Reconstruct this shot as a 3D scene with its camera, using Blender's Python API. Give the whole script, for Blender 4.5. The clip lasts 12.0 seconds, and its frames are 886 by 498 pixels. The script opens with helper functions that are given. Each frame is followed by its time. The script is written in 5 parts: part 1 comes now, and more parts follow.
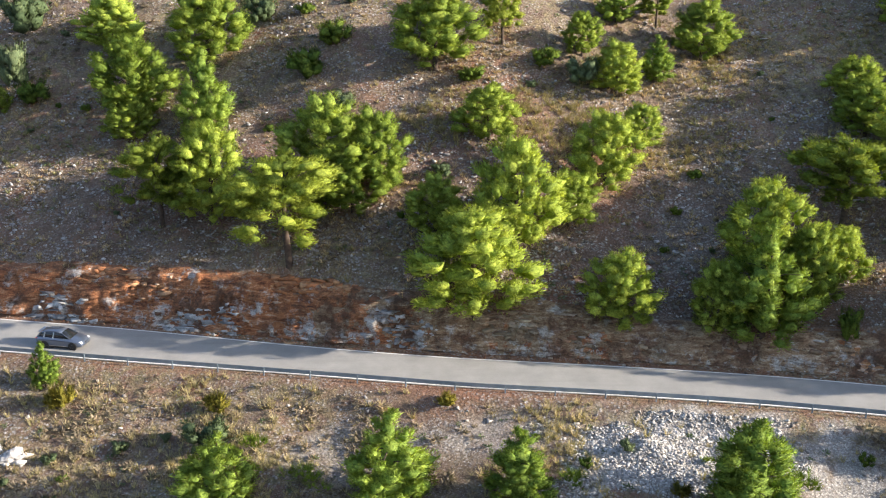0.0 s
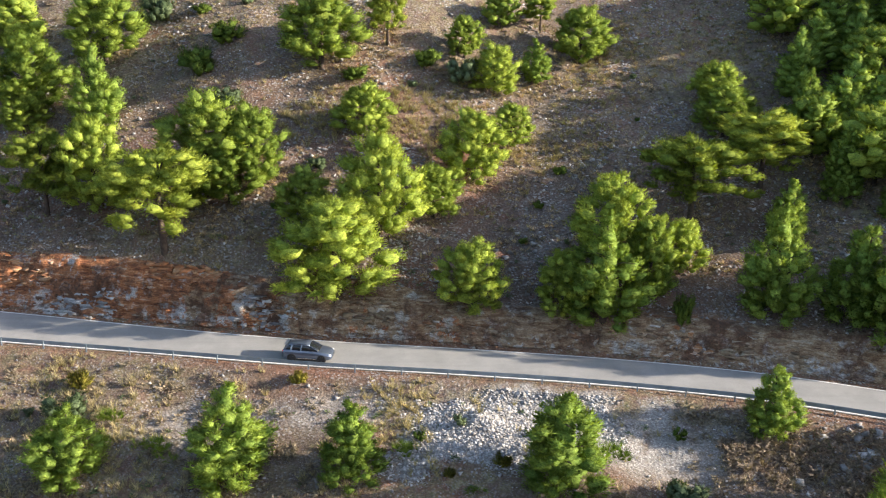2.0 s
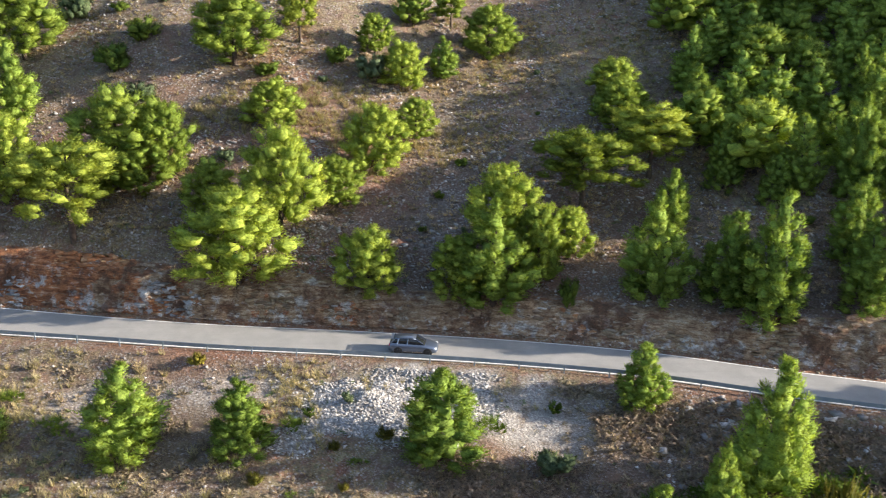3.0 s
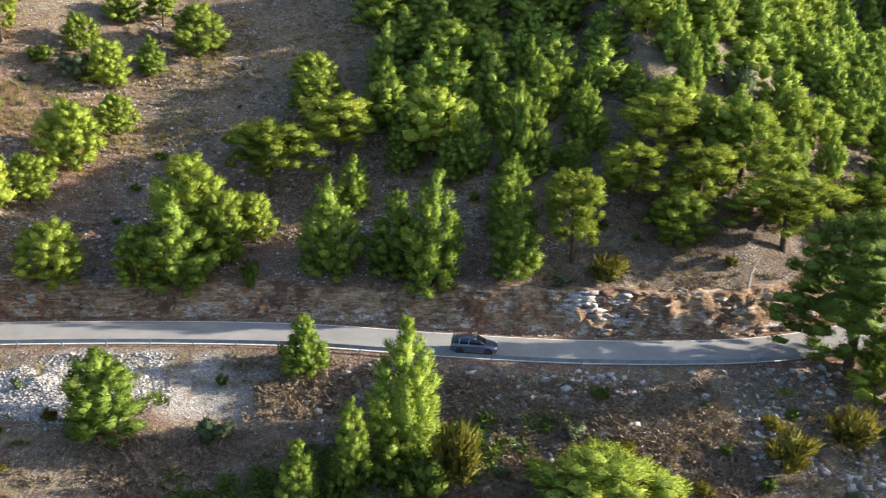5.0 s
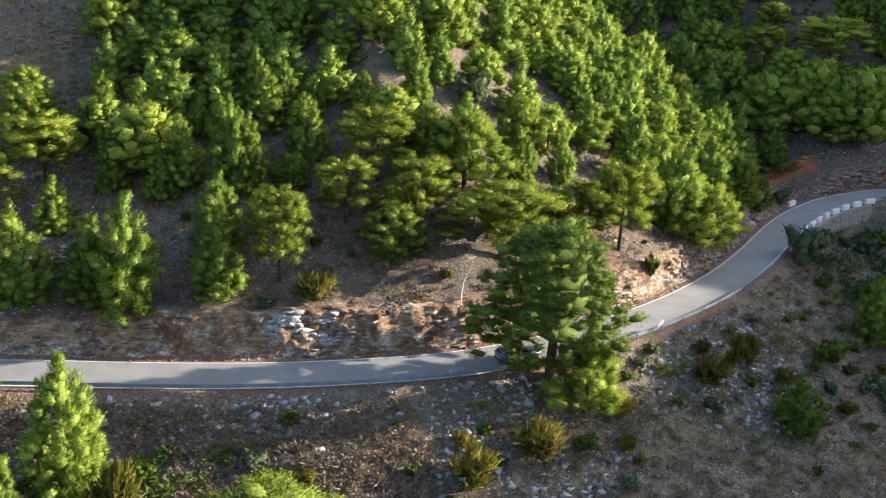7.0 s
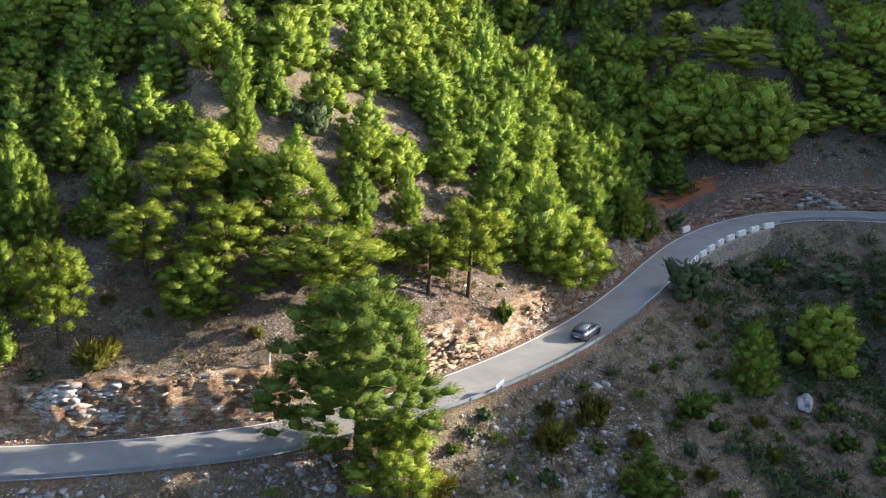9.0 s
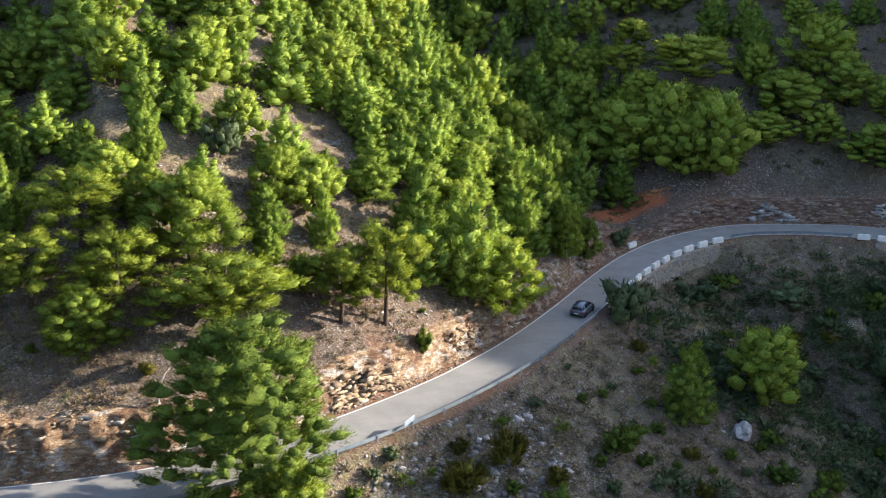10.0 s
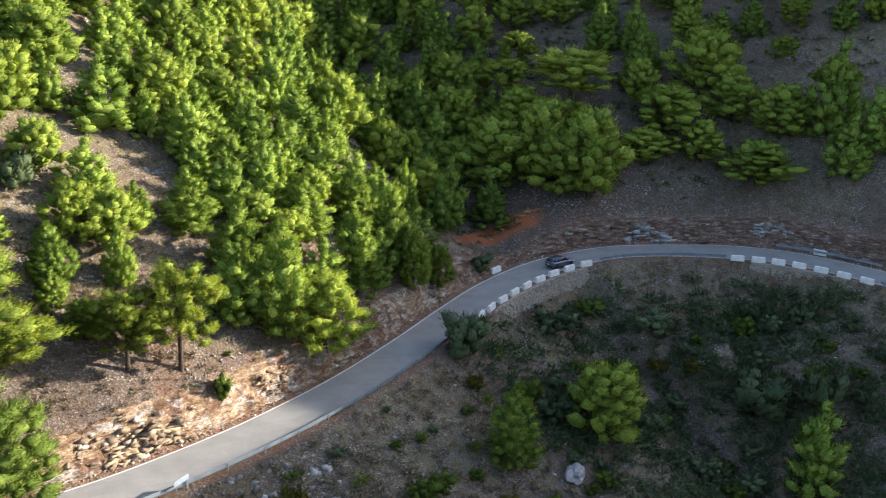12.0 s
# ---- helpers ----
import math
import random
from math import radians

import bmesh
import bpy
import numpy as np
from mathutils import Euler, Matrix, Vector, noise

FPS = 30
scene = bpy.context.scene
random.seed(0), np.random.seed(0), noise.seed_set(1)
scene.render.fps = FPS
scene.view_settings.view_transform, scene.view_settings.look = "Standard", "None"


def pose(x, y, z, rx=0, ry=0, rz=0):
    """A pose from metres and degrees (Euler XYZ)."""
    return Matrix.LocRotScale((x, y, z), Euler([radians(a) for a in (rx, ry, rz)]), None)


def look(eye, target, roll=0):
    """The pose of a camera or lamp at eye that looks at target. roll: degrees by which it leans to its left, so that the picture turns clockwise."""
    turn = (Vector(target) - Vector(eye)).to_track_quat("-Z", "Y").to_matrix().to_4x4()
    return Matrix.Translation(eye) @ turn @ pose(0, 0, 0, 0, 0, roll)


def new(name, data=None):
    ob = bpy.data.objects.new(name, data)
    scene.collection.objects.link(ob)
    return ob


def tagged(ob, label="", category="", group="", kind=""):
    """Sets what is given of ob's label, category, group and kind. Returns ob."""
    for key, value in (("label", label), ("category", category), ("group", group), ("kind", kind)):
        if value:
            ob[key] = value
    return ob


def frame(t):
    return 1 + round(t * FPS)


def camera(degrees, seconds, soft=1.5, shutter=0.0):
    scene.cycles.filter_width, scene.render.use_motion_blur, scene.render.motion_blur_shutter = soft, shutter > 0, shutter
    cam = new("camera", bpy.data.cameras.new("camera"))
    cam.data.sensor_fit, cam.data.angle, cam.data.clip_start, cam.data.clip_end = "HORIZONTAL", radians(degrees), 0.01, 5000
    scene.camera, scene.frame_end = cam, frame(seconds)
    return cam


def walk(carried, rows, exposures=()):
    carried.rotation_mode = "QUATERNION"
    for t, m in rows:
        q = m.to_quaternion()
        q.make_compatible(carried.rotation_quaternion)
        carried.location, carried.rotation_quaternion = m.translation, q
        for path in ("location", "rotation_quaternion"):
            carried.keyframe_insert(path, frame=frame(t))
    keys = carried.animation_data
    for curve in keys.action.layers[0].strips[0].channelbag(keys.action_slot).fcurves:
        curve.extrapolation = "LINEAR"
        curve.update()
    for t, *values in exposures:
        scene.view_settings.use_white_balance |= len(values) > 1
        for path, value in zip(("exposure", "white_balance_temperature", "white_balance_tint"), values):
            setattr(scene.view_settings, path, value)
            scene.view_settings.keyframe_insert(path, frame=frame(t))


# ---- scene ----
cam = camera(48.5, 12.0, 1.1, 0.25)
METRES, EYE, TILT, LEAN, TURN = 100.0, 38.0, -20.0, 0.0, 0.0
ROWS = [
    (0.0, 0.0, 0.0, 0.0, 0.0, 0.0, -0.0),
    (0.5, 0.0215, -0.0066, -0.0015, -0.25, 0.09, -0.11),
    (1.0, 0.0474, -0.0177, -0.0043, -0.56, 0.18, -0.26),
    (1.5, 0.0742, -0.0316, -0.0085, -0.81, 0.25, -0.39),
    (2.0, 0.1042, -0.0505, -0.0144, -1.38, 0.3, -0.48),
    (2.5, 0.134, -0.0711, -0.0201, -1.97, 0.31, -0.46),
    (3.0, 0.1702, -0.0948, -0.0268, -3.26, 0.32, -0.14),
    (5.0, 0.3222, -0.1785, -0.0491, -12.26, 0.13, 2.63),
    (5.5, 0.3623, -0.1909, -0.051, -14.72, -0.02, 3.38),
    (6.0, 0.4058, -0.1987, -0.0511, -16.99, -0.18, 4.04),
    (6.5, 0.4459, -0.2007, -0.0479, -18.74, -0.31, 4.54),
    (7.0, 0.4905, -0.1977, -0.0417, -19.52, -0.38, 4.81),
    (9.0, 0.6662, -0.1471, -0.0046, -21.39, -0.59, 5.61),
    (9.5, 0.7083, -0.1347, 0.0034, -21.73, -0.59, 5.76),
    (10.0, 0.7537, -0.1257, 0.0116, -22.15, -0.61, 5.91),
    (10.5, 0.7957, -0.1212, 0.0176, -22.58, -0.64, 6.06),
    (11.0, 0.8413, -0.1221, 0.023, -23.0, -0.69, 6.23),
    (11.5, 0.883, -0.1273, 0.0268, -23.4, -0.74, 6.36),
    (12.0, 0.9282, -0.1365, 0.0297, -23.8, -0.76, 6.48),
]
walk(cam, [(t, pose(0, 0, EYE, TILT, LEAN, TURN) @ pose(METRES * x, METRES * y, METRES * z, 90 + pitch, roll, yaw)) for t, x, y, z, yaw, pitch, roll in ROWS], [(0.0, 1.68, 6550, 12), (12.0, 1.68, 6550, 12)])

# ---- light: low sun from the east, clear sky ----
SUN_ELEV, SUN_AZ = 19.0, 98.0          # degrees; azimuth clockwise from +y
world = bpy.data.worlds.new("world")
scene.world = world
world.use_nodes = True
wn = world.node_tree.nodes
sky = wn.new("ShaderNodeTexSky")
sky.sky_type, sky.sun_disc = "NISHITA", False
sky.sun_elevation, sky.sun_rotation = radians(SUN_ELEV), radians(SUN_AZ)
sky.air_density, sky.dust_density = 1.0, 1.5
wn["Background"].inputs["Strength"].default_value = 0.135
world.node_tree.links.new(sky.outputs["Color"], wn["Background"].inputs["Color"])
sun = new("sun", bpy.data.lights.new("sun", "SUN"))
sun.data.energy, sun.data.angle, sun.data.color = 5.0, radians(0.53), (1.0, 0.9, 0.74)
sun_way = Vector((math.sin(radians(SUN_AZ)) * math.cos(radians(SUN_ELEV)), math.cos(radians(SUN_AZ)) * math.cos(radians(SUN_ELEV)), math.sin(radians(SUN_ELEV))))
sun.matrix_world = look(sun_way * 300, (0, 0, 0))

# ---- the lie of the land ----
def smooth(v, a, b):
    u = np.clip((np.asarray(v, float) - a) / (b - a), 0, 1)
    return u * u * (3 - 2 * u)


def lattice(ix, iy, seed):
    h = np.sin(ix * 127.1 + iy * 311.7 + seed * 74.7) * 43758.5453
    return h - np.floor(h)


def value_noise(x, y, size, seed=0):
    """Smooth noise from -1 to 1 with cells of that size."""
    x, y = np.asarray(x, float) / size, np.asarray(y, float) / size
    ix, iy = np.floor(x), np.floor(y)
    u, v = x - ix, y - iy
    u, v = u * u * (3 - 2 * u), v * v * (3 - 2 * v)
    a = lattice(ix, iy, seed) * (1 - u) + lattice(ix + 1, iy, seed) * u
    b = lattice(ix, iy + 1, seed) * (1 - u) + lattice(ix + 1, iy + 1, seed) * u
    return 2 * (a * (1 - v) + b * v) - 1


# the road's middle line: it runs along the slope, round the spur and round the head of the ravine
ROAD_KNOTS = [(-170, 118), (-120, 101), (-80, 90), (-50, 83.4), (-30, 79.7), (-14, 76.7), (0, 74.3), (15, 72.5), (28, 70.6), (40, 68), (52, 64), (65, 60.4), (78, 58.5), (87, 58.8), (97, 61), (108, 65.6), (116.5, 70.2), (125, 76), (135, 84), (146, 93.3), (155.5, 99.4), (164, 102.5), (174.5, 103.2), (186, 99.9), (197.4, 93.3), (204.8, 81.5), (209.5, 66), (216, 46), (228, 24), (246, 0), (270, -20)]
ROAD_Z = [(-200, 0.0), (95, 0.0), (117, -0.9), (145, -2.7), (156, -2.7), (175, -2.0), (205, -2.0), (300, -1.0)]


def spline(knots, step=1.0):
    p = np.array([knots[0]] + list(knots) + [knots[-1]], float)
    out = []
    for i in range(1, len(p) - 2):
        n = max(2, int(np.hypot(*(p[i + 1] - p[i])) / step))
        for u in np.arange(n) / n:
            out.append(0.5 * (2 * p[i] + (p[i + 1] - p[i - 1]) * u + (2 * p[i - 1] - 5 * p[i] + 4 * p[i + 1] - p[i + 2]) * u * u + (3 * p[i] - p[i - 1] - 3 * p[i + 1] + p[i + 2]) * u ** 3))
    out.append(p[-2])
    return np.array(out)


ROAD = spline(ROAD_KNOTS)
for _ in range(4):
    ROAD[1:-1] = (ROAD[:-2] + 2 * ROAD[1:-1] + ROAD[2:]) / 4
ROAD_S = np.concatenate([[0], np.cumsum(np.hypot(*np.diff(ROAD, axis=0).T))])


def road_height(x):
    z = np.interp(x, [a for a, b in ROAD_Z], [b for a, b in ROAD_Z])
    return z


def road_frame(s):
    """Place and heading of the road's middle line at s metres along it."""
    x, y = np.interp(s, ROAD_S, ROAD[:, 0]), np.interp(s, ROAD_S, ROAD[:, 1])
    x2, y2 = np.interp(s + 0.8, ROAD_S, ROAD[:, 0]), np.interp(s + 0.8, ROAD_S, ROAD[:, 1])
    x1, y1 = np.interp(s - 0.8, ROAD_S, ROAD[:, 0]), np.interp(s - 0.8, ROAD_S, ROAD[:, 1])
    n = np.hypot(x2 - x1, y2 - y1)
    return x, y, (x2 - x1) / n, (y2 - y1) / n


def road_near(x, y):
    """Signed distance from the road's middle line (plus: uphill) and the way along it."""
    x, y = np.atleast_1d(np.asarray(x, float)), np.atleast_1d(np.asarray(y, float))
    best, side, way = np.full(x.shape, 1e9), np.zeros(x.shape), np.zeros(x.shape)
    A = ROAD[::2] if (len(ROAD) % 2) else np.vstack([ROAD[::2], ROAD[-1:]])
    S = np.interp(np.arange(len(A)) * 2, np.arange(len(ROAD)), ROAD_S)
    for i in range(len(A) - 1):
        a, v = A[i], A[i + 1] - A[i]
        L = v @ v
        u = np.clip(((x - a[0]) * v[0] + (y - a[1]) * v[1]) / L, 0, 1)
        dx, dy = x - a[0] - u * v[0], y - a[1] - u * v[1]
        q = dx * dx + dy * dy
        m = q < best
        best = np.where(m, q, best)
        side = np.where(m, np.sign(v[0] * dy - v[1] * dx), side)
        way = np.where(m, S[i] + u * (S[i + 1] - S[i]), way)
    return np.sqrt(best) * side, way


def half_width(x):
    return 2.7 + 0.55 * (1 - smooth(x, -32, -8)) + 0.45 * smooth(x, 182, 192)


def bank_height(x):
    return 3.5 - 1.3 * smooth(x, 4, 22) + 1.2 * smooth(x, 40, 58) - 0.9 * smooth(x, 84, 98) - 0.3 * smooth(x, 120, 150) + 0.5 * smooth(x, 160, 178)


RAVINE = ((157.0, 109.0), (149.0, 260.0))   # the bed of the ravine, from the bend upwards


def smooth_min(a, b, k):
    h = np.clip(0.5 + 0.5 * (b - a) / k, 0, 1)
    return b * (1 - h) + a * h - k * h * (1 - h)


def terrain(x, y, rough=True):
    x, y = np.atleast_1d(np.asarray(x, float)), np.atleast_1d(np.asarray(y, float))
    d, s = road_near(x, y)
    rx = np.interp(s, ROAD_S, ROAD[:, 0])
    rz, hw = road_height(rx), half_width(rx)
    # uphill: a cut bank, then the slope
    e = d - hw - 0.9
    slope = 0.62 - 0.14 * smooth(rx, -4, 22) + 0.18 * smooth(rx, 60, 95) + 0.06 * smooth(rx, 180, 200)
    ragged = 0.5 * value_noise(x, y, 3.1, 5) + 0.35 * value_noise(x, y, 1.3, 6)
    up = bank_height(rx) * smooth(e + ragged * smooth(e, 0.0, 0.8), 0.0, 2.1) + slope * np.maximum(e - 1.6, 0)
    # the ravine cuts into it
    (ax, ay), (bx, by) = RAVINE
    L = math.hypot(bx - ax, by - ay)
    ux, uy = (bx - ax) / L, (by - ay) / L
    along, across = (x - ax) * ux + (y - ay) * uy, (x - ax) * uy - (y - ay) * ux
    bed = 0.2 + 0.24 * np.maximum(along, 0) + np.where(across < 0, 0.74, 0.42) * np.maximum(np.abs(across) - 3, 0) + 60 * smooth(-along, 0, 25)
    up = smooth_min(up, bed, 5.0) if rough is not None else up
    up = np.where(e < 4, np.minimum(up, bank_height(rx) + 2.4), up)
    # downhill: a low shoulder, then the valley side
    a = -d - hw - 0.8
    fall = 0.30 + 0.14 * smooth(rx, 60, 105)
    down = -0.8 * smooth(a, 0.0, 2.0) - fall * np.maximum(a - 1, 0)
    down = down - 2.4 * smooth(a, 0.0, 0.5) * smooth(rx, 147, 149.5) * (1 - smooth(rx, 166, 170))
    down = down - 1.6 * smooth(a, 0.1, 0.7) * smooth(rx, 187, 190) * (1 - smooth(rx, 200, 203))
    z = np.where(e > 0, np.maximum(up, 0), np.where(a > 0, down, 0))
    z = np.maximum(z, -42 + 0.1 * np.abs(z))
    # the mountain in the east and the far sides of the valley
    # unseen top, its height shaped to throw shade on the bend and valley
    shade_crest = 71 - 5 * smooth(y, 50, 85) + 0.5 * np.clip(42 - y, 0, 50) + 2 * value_noise(x, y, 60, 15)
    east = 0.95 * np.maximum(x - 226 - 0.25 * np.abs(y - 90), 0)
    z = np.where(d > 0, np.maximum(z, np.minimum(east, shade_crest)), z)
    far = 0.5 * np.maximum(-y - 70, 0)
    z = np.where(d < 0, np.maximum(z, np.minimum(far - 42, 90)), z)
    z = np.minimum(z, np.where(x > 215, shade_crest + 0.02 * z, 190 + 0.05 * z))
    if rough:
        away = smooth(np.abs(d), 4.2, 9)
        z = z + away * (0.9 * value_noise(x, y, 17, 1) + 0.35 * value_noise(x, y, 5, 2)) + smooth(np.abs(d), 3.8, 5.5) * (0.16 * value_noise(x, y, 1.7, 3) + 0.08 * value_noise(x, y, 0.8, 4))
    return z + rz * (1 - smooth(np.abs(d), 30, 90))


def ground_z(x, y):
    return float(terrain(x, y)[0])


# ---- materials ----
class Mat:
    """A short way to write node materials."""

    def __init__(self, name, rough=0.8):
        self.m = bpy.data.materials.new(name)
        self.m.use_nodes = True
        self.t = self.m.node_tree
        self.b = self.t.nodes["Principled BSDF"]
        self.b.inputs["Roughness"].default_value = rough
        self.b.inputs["Specular IOR Level"].default_value = 0.25

    def node(self, kind, **values):
        n = self.t.nodes.new(kind)
        for k, v in values.items():
            n.inputs[k.replace("_", " ")].default_value = v
        return n

    def link(self, a, b):
        self.t.links.new(a, b)

    def coord(self):
        return self.node("ShaderNodeTexCoord").outputs["Object"]

    def noise(self, scale, detail=4.0, rough=0.6, vec=None):
        n = self.node("ShaderNodeTexNoise", Scale=scale, Detail=detail, Roughness=rough)
        self.link(vec or self.coord(), n.inputs["Vector"])
        return n.outputs["Fac"]

    def ramp(self, fac, *stops):
        n = self.t.nodes.new("ShaderNodeValToRGB")
        while len(n.color_ramp.elements) < len(stops):
            n.color_ramp.elements.new(0.5)
        for e, (p, c) in zip(n.color_ramp.elements, stops):
            e.position, e.color = p, (*c, 1) if len(c) == 3 else c
        self.link(fac, n.inputs["Fac"])
        return n.outputs["Color"]

    def mix(self, fac, a, b, how="MIX"):
        n = self.t.nodes.new("ShaderNodeMix")
        n.data_type, n.blend_type = "RGBA", how
        for sock, v in ((n.inputs[0], fac), (n.inputs[6], a), (n.inputs[7], b)):
            if isinstance(v, (int, float)):
                sock.default_value = v
            elif isinstance(v, tuple):
                sock.default_value = (*v, 1)
            else:
                self.link(v, sock)
        return n.outputs[2]

    def math(self, how, a, b=0.0):
        n = self.t.nodes.new("ShaderNodeMath")
        n.operation = how
        for sock, v in zip(n.inputs, (a, b)):
            if isinstance(v, (int, float)):
                sock.default_value = v
            else:
                self.link(v, sock)
        return n.outputs[0]

    def bump(self, height, strength=0.5, distance=0.1):
        n = self.node("ShaderNodeBump", Strength=strength, Distance=distance)
        self.link(height, n.inputs["Height"])
        self.link(n.outputs["Normal"], self.b.inputs["Normal"])

    def color(self, c):
        if isinstance(c, tuple):
            self.b.inputs["Base Color"].default_value = (*c, 1)
        else:
            self.link(c, self.b.inputs["Base Color"])


def grainy(name, dark, light, scale=6.0, rough=0.8, metal=0.0, strength=0.3, distance=0.02):
    m = Mat(name, rough)
    f = m.noise(scale)
    m.color(m.ramp(f, (0.3, dark), (0.7, light)))
    m.bump(m.noise(scale * 3), strength, distance)
    m.b.inputs["Metallic"].default_value = metal
    return m.m


def ground_material():
    m = Mat("hillside_soil", 0.95)
    masks = m.node("ShaderNodeAttribute")
    masks.attribute_name = "cover"
    rgb = m.t.nodes.new("ShaderNodeSeparateColor")
    m.link(masks.outputs["Color"], rgb.inputs["Color"])
    # earth, from grey-brown to red
    soil = m.ramp(m.noise(0.09, 5), (0.36, (0.115, 0.082, 0.066)), (0.52, (0.155, 0.098, 0.074)), (0.66, (0.20, 0.09, 0.056)))
    soil = m.mix(m.ramp(m.noise(0.45, 6, 0.7), (0.56, (0, 0, 0)), (0.72, (0.8, 0.8, 0.8))), soil, (0.25, 0.085, 0.042))
    soil = m.mix(m.ramp(m.noise(1.6, 6, 0.75), (0.3, (0.75, 0.75, 0.75)), (0.7, (0, 0, 0))), soil, (0.072, 0.05, 0.038))
    more = m.node("ShaderNodeAttribute")
    more.attribute_name = "dark_ground"
    rgb2 = m.t.nodes.new("ShaderNodeSeparateColor")
    m.link(more.outputs["Color"], rgb2.inputs["Color"])
    soil = m.mix(m.math("MULTIPLY", rgb2.outputs["Green"], 0.85), soil, m.ramp(m.noise(1.3, 5, 0.7), (0.35, (0.13, 0.06, 0.035)), (0.65, (0.24, 0.12, 0.07))))
    # darker grey-brown mixed in by the red channel
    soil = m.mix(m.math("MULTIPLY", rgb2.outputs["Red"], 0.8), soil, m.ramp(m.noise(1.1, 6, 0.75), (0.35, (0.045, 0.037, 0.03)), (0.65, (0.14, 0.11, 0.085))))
    # low dry grass and herbs
    herb = m.ramp(m.noise(2.6, 5, 0.7), (0.35, (0.085, 0.085, 0.04)), (0.65, (0.25, 0.205, 0.12)))
    soil = m.mix(m.math("MULTIPLY", rgb.outputs["Blue"], m.ramp(m.noise(0.9, 5, 0.7), (0.40, (0, 0, 0)), (0.62, (1, 1, 1)))), soil, herb)
    # loose grey stones
    cells = m.node("ShaderNodeTexVoronoi", Scale=3.2)
    m.link(m.coord(), cells.inputs["Vector"])
    small = m.node("ShaderNodeTexVoronoi", Scale=8.0)
    m.link(m.coord(), small.inputs["Vector"])
    tone = m.ramp(m.noise(3.2, 3), (0.3, (0.13, 0.12, 0.117)), (0.7, (0.40, 0.38, 0.372)))
    pick = m.math("MULTIPLY", m.math("LESS_THAN", cells.outputs["Distance"], 0.36), m.ramp(m.noise(0.28, 6, 0.75), (0.44, (0, 0, 0)), (0.62, (1, 1, 1))))
    pick2 = m.math("MULTIPLY", m.math("LESS_THAN", small.outputs["Distance"], 0.34), m.ramp(m.noise(0.5, 6, 0.75), (0.42, (0, 0, 0)), (0.62, (0.9, 0.9, 0.9))))
    base = m.mix(m.math("MAXIMUM", pick, pick2), soil, tone)
    # scree of pale gravel
    pale = m.ramp(small.outputs["Distance"], (0.1, (0.48, 0.465, 0.45)), (0.5, (0.24, 0.225, 0.21)))
    base = m.mix(m.math("MULTIPLY", rgb.outputs["Green"], m.ramp(m.noise(0.8, 5, 0.7), (0.30, (0, 0, 0)), (0.5, (1, 1, 1)))), base, pale)
    # the cut bank: bedded rock, ochre, rust and pale grey
    turn = m.node("ShaderNodeMapping")
    turn.inputs["Rotation"].default_value = (0.1, 0.22, 0)
    turn.inputs["Scale"].default_value = (0.35, 0.8, 3.2)
    m.link(m.coord(), turn.inputs["Vector"])
    bed = m.noise(0.9, 6, 0.7, turn.outputs["Vector"])
    rock = m.ramp(bed, (0.32, (0.10, 0.05, 0.032)), (0.42, (0.36, 0.14, 0.055)), (0.52, (0.44, 0.23, 0.11)), (0.64, (0.56, 0.49, 0.43)))
    rock = m.mix(m.ramp(m.noise(0.16, 4), (0.42, (0, 0, 0)), (0.58, (0.75, 0.75, 0.75))), rock, m.ramp(bed, (0.35, (0.16, 0.13, 0.11)), (0.62, (0.45, 0.43, 0.41))))
    base = m.mix(rgb.outputs["Red"], base, rock)
    base = m.mix(m.math("MULTIPLY", rgb2.outputs["Blue"], 0.9), base, (0.40, 0.125, 0.05))
    base = m.mix(1.0, base, m.ramp(m.noise(6.0, 6, 0.8), (0.36, (0.5, 0.48, 0.47)), (0.5, (1, 1, 1)), (0.66, (1.4, 1.38, 1.35))), "MULTIPLY")
    m.color(base)
    h = m.math("ADD", m.math("MULTIPLY", cells.outputs["Distance"], -0.5), m.noise(5, 6, 0.7))
    m.bump(m.math("ADD", h, m.math("MULTIPLY", bed, m.math("MULTIPLY", rgb.outputs["Red"], 3.0))), 0.8, 0.22)
    return m.m


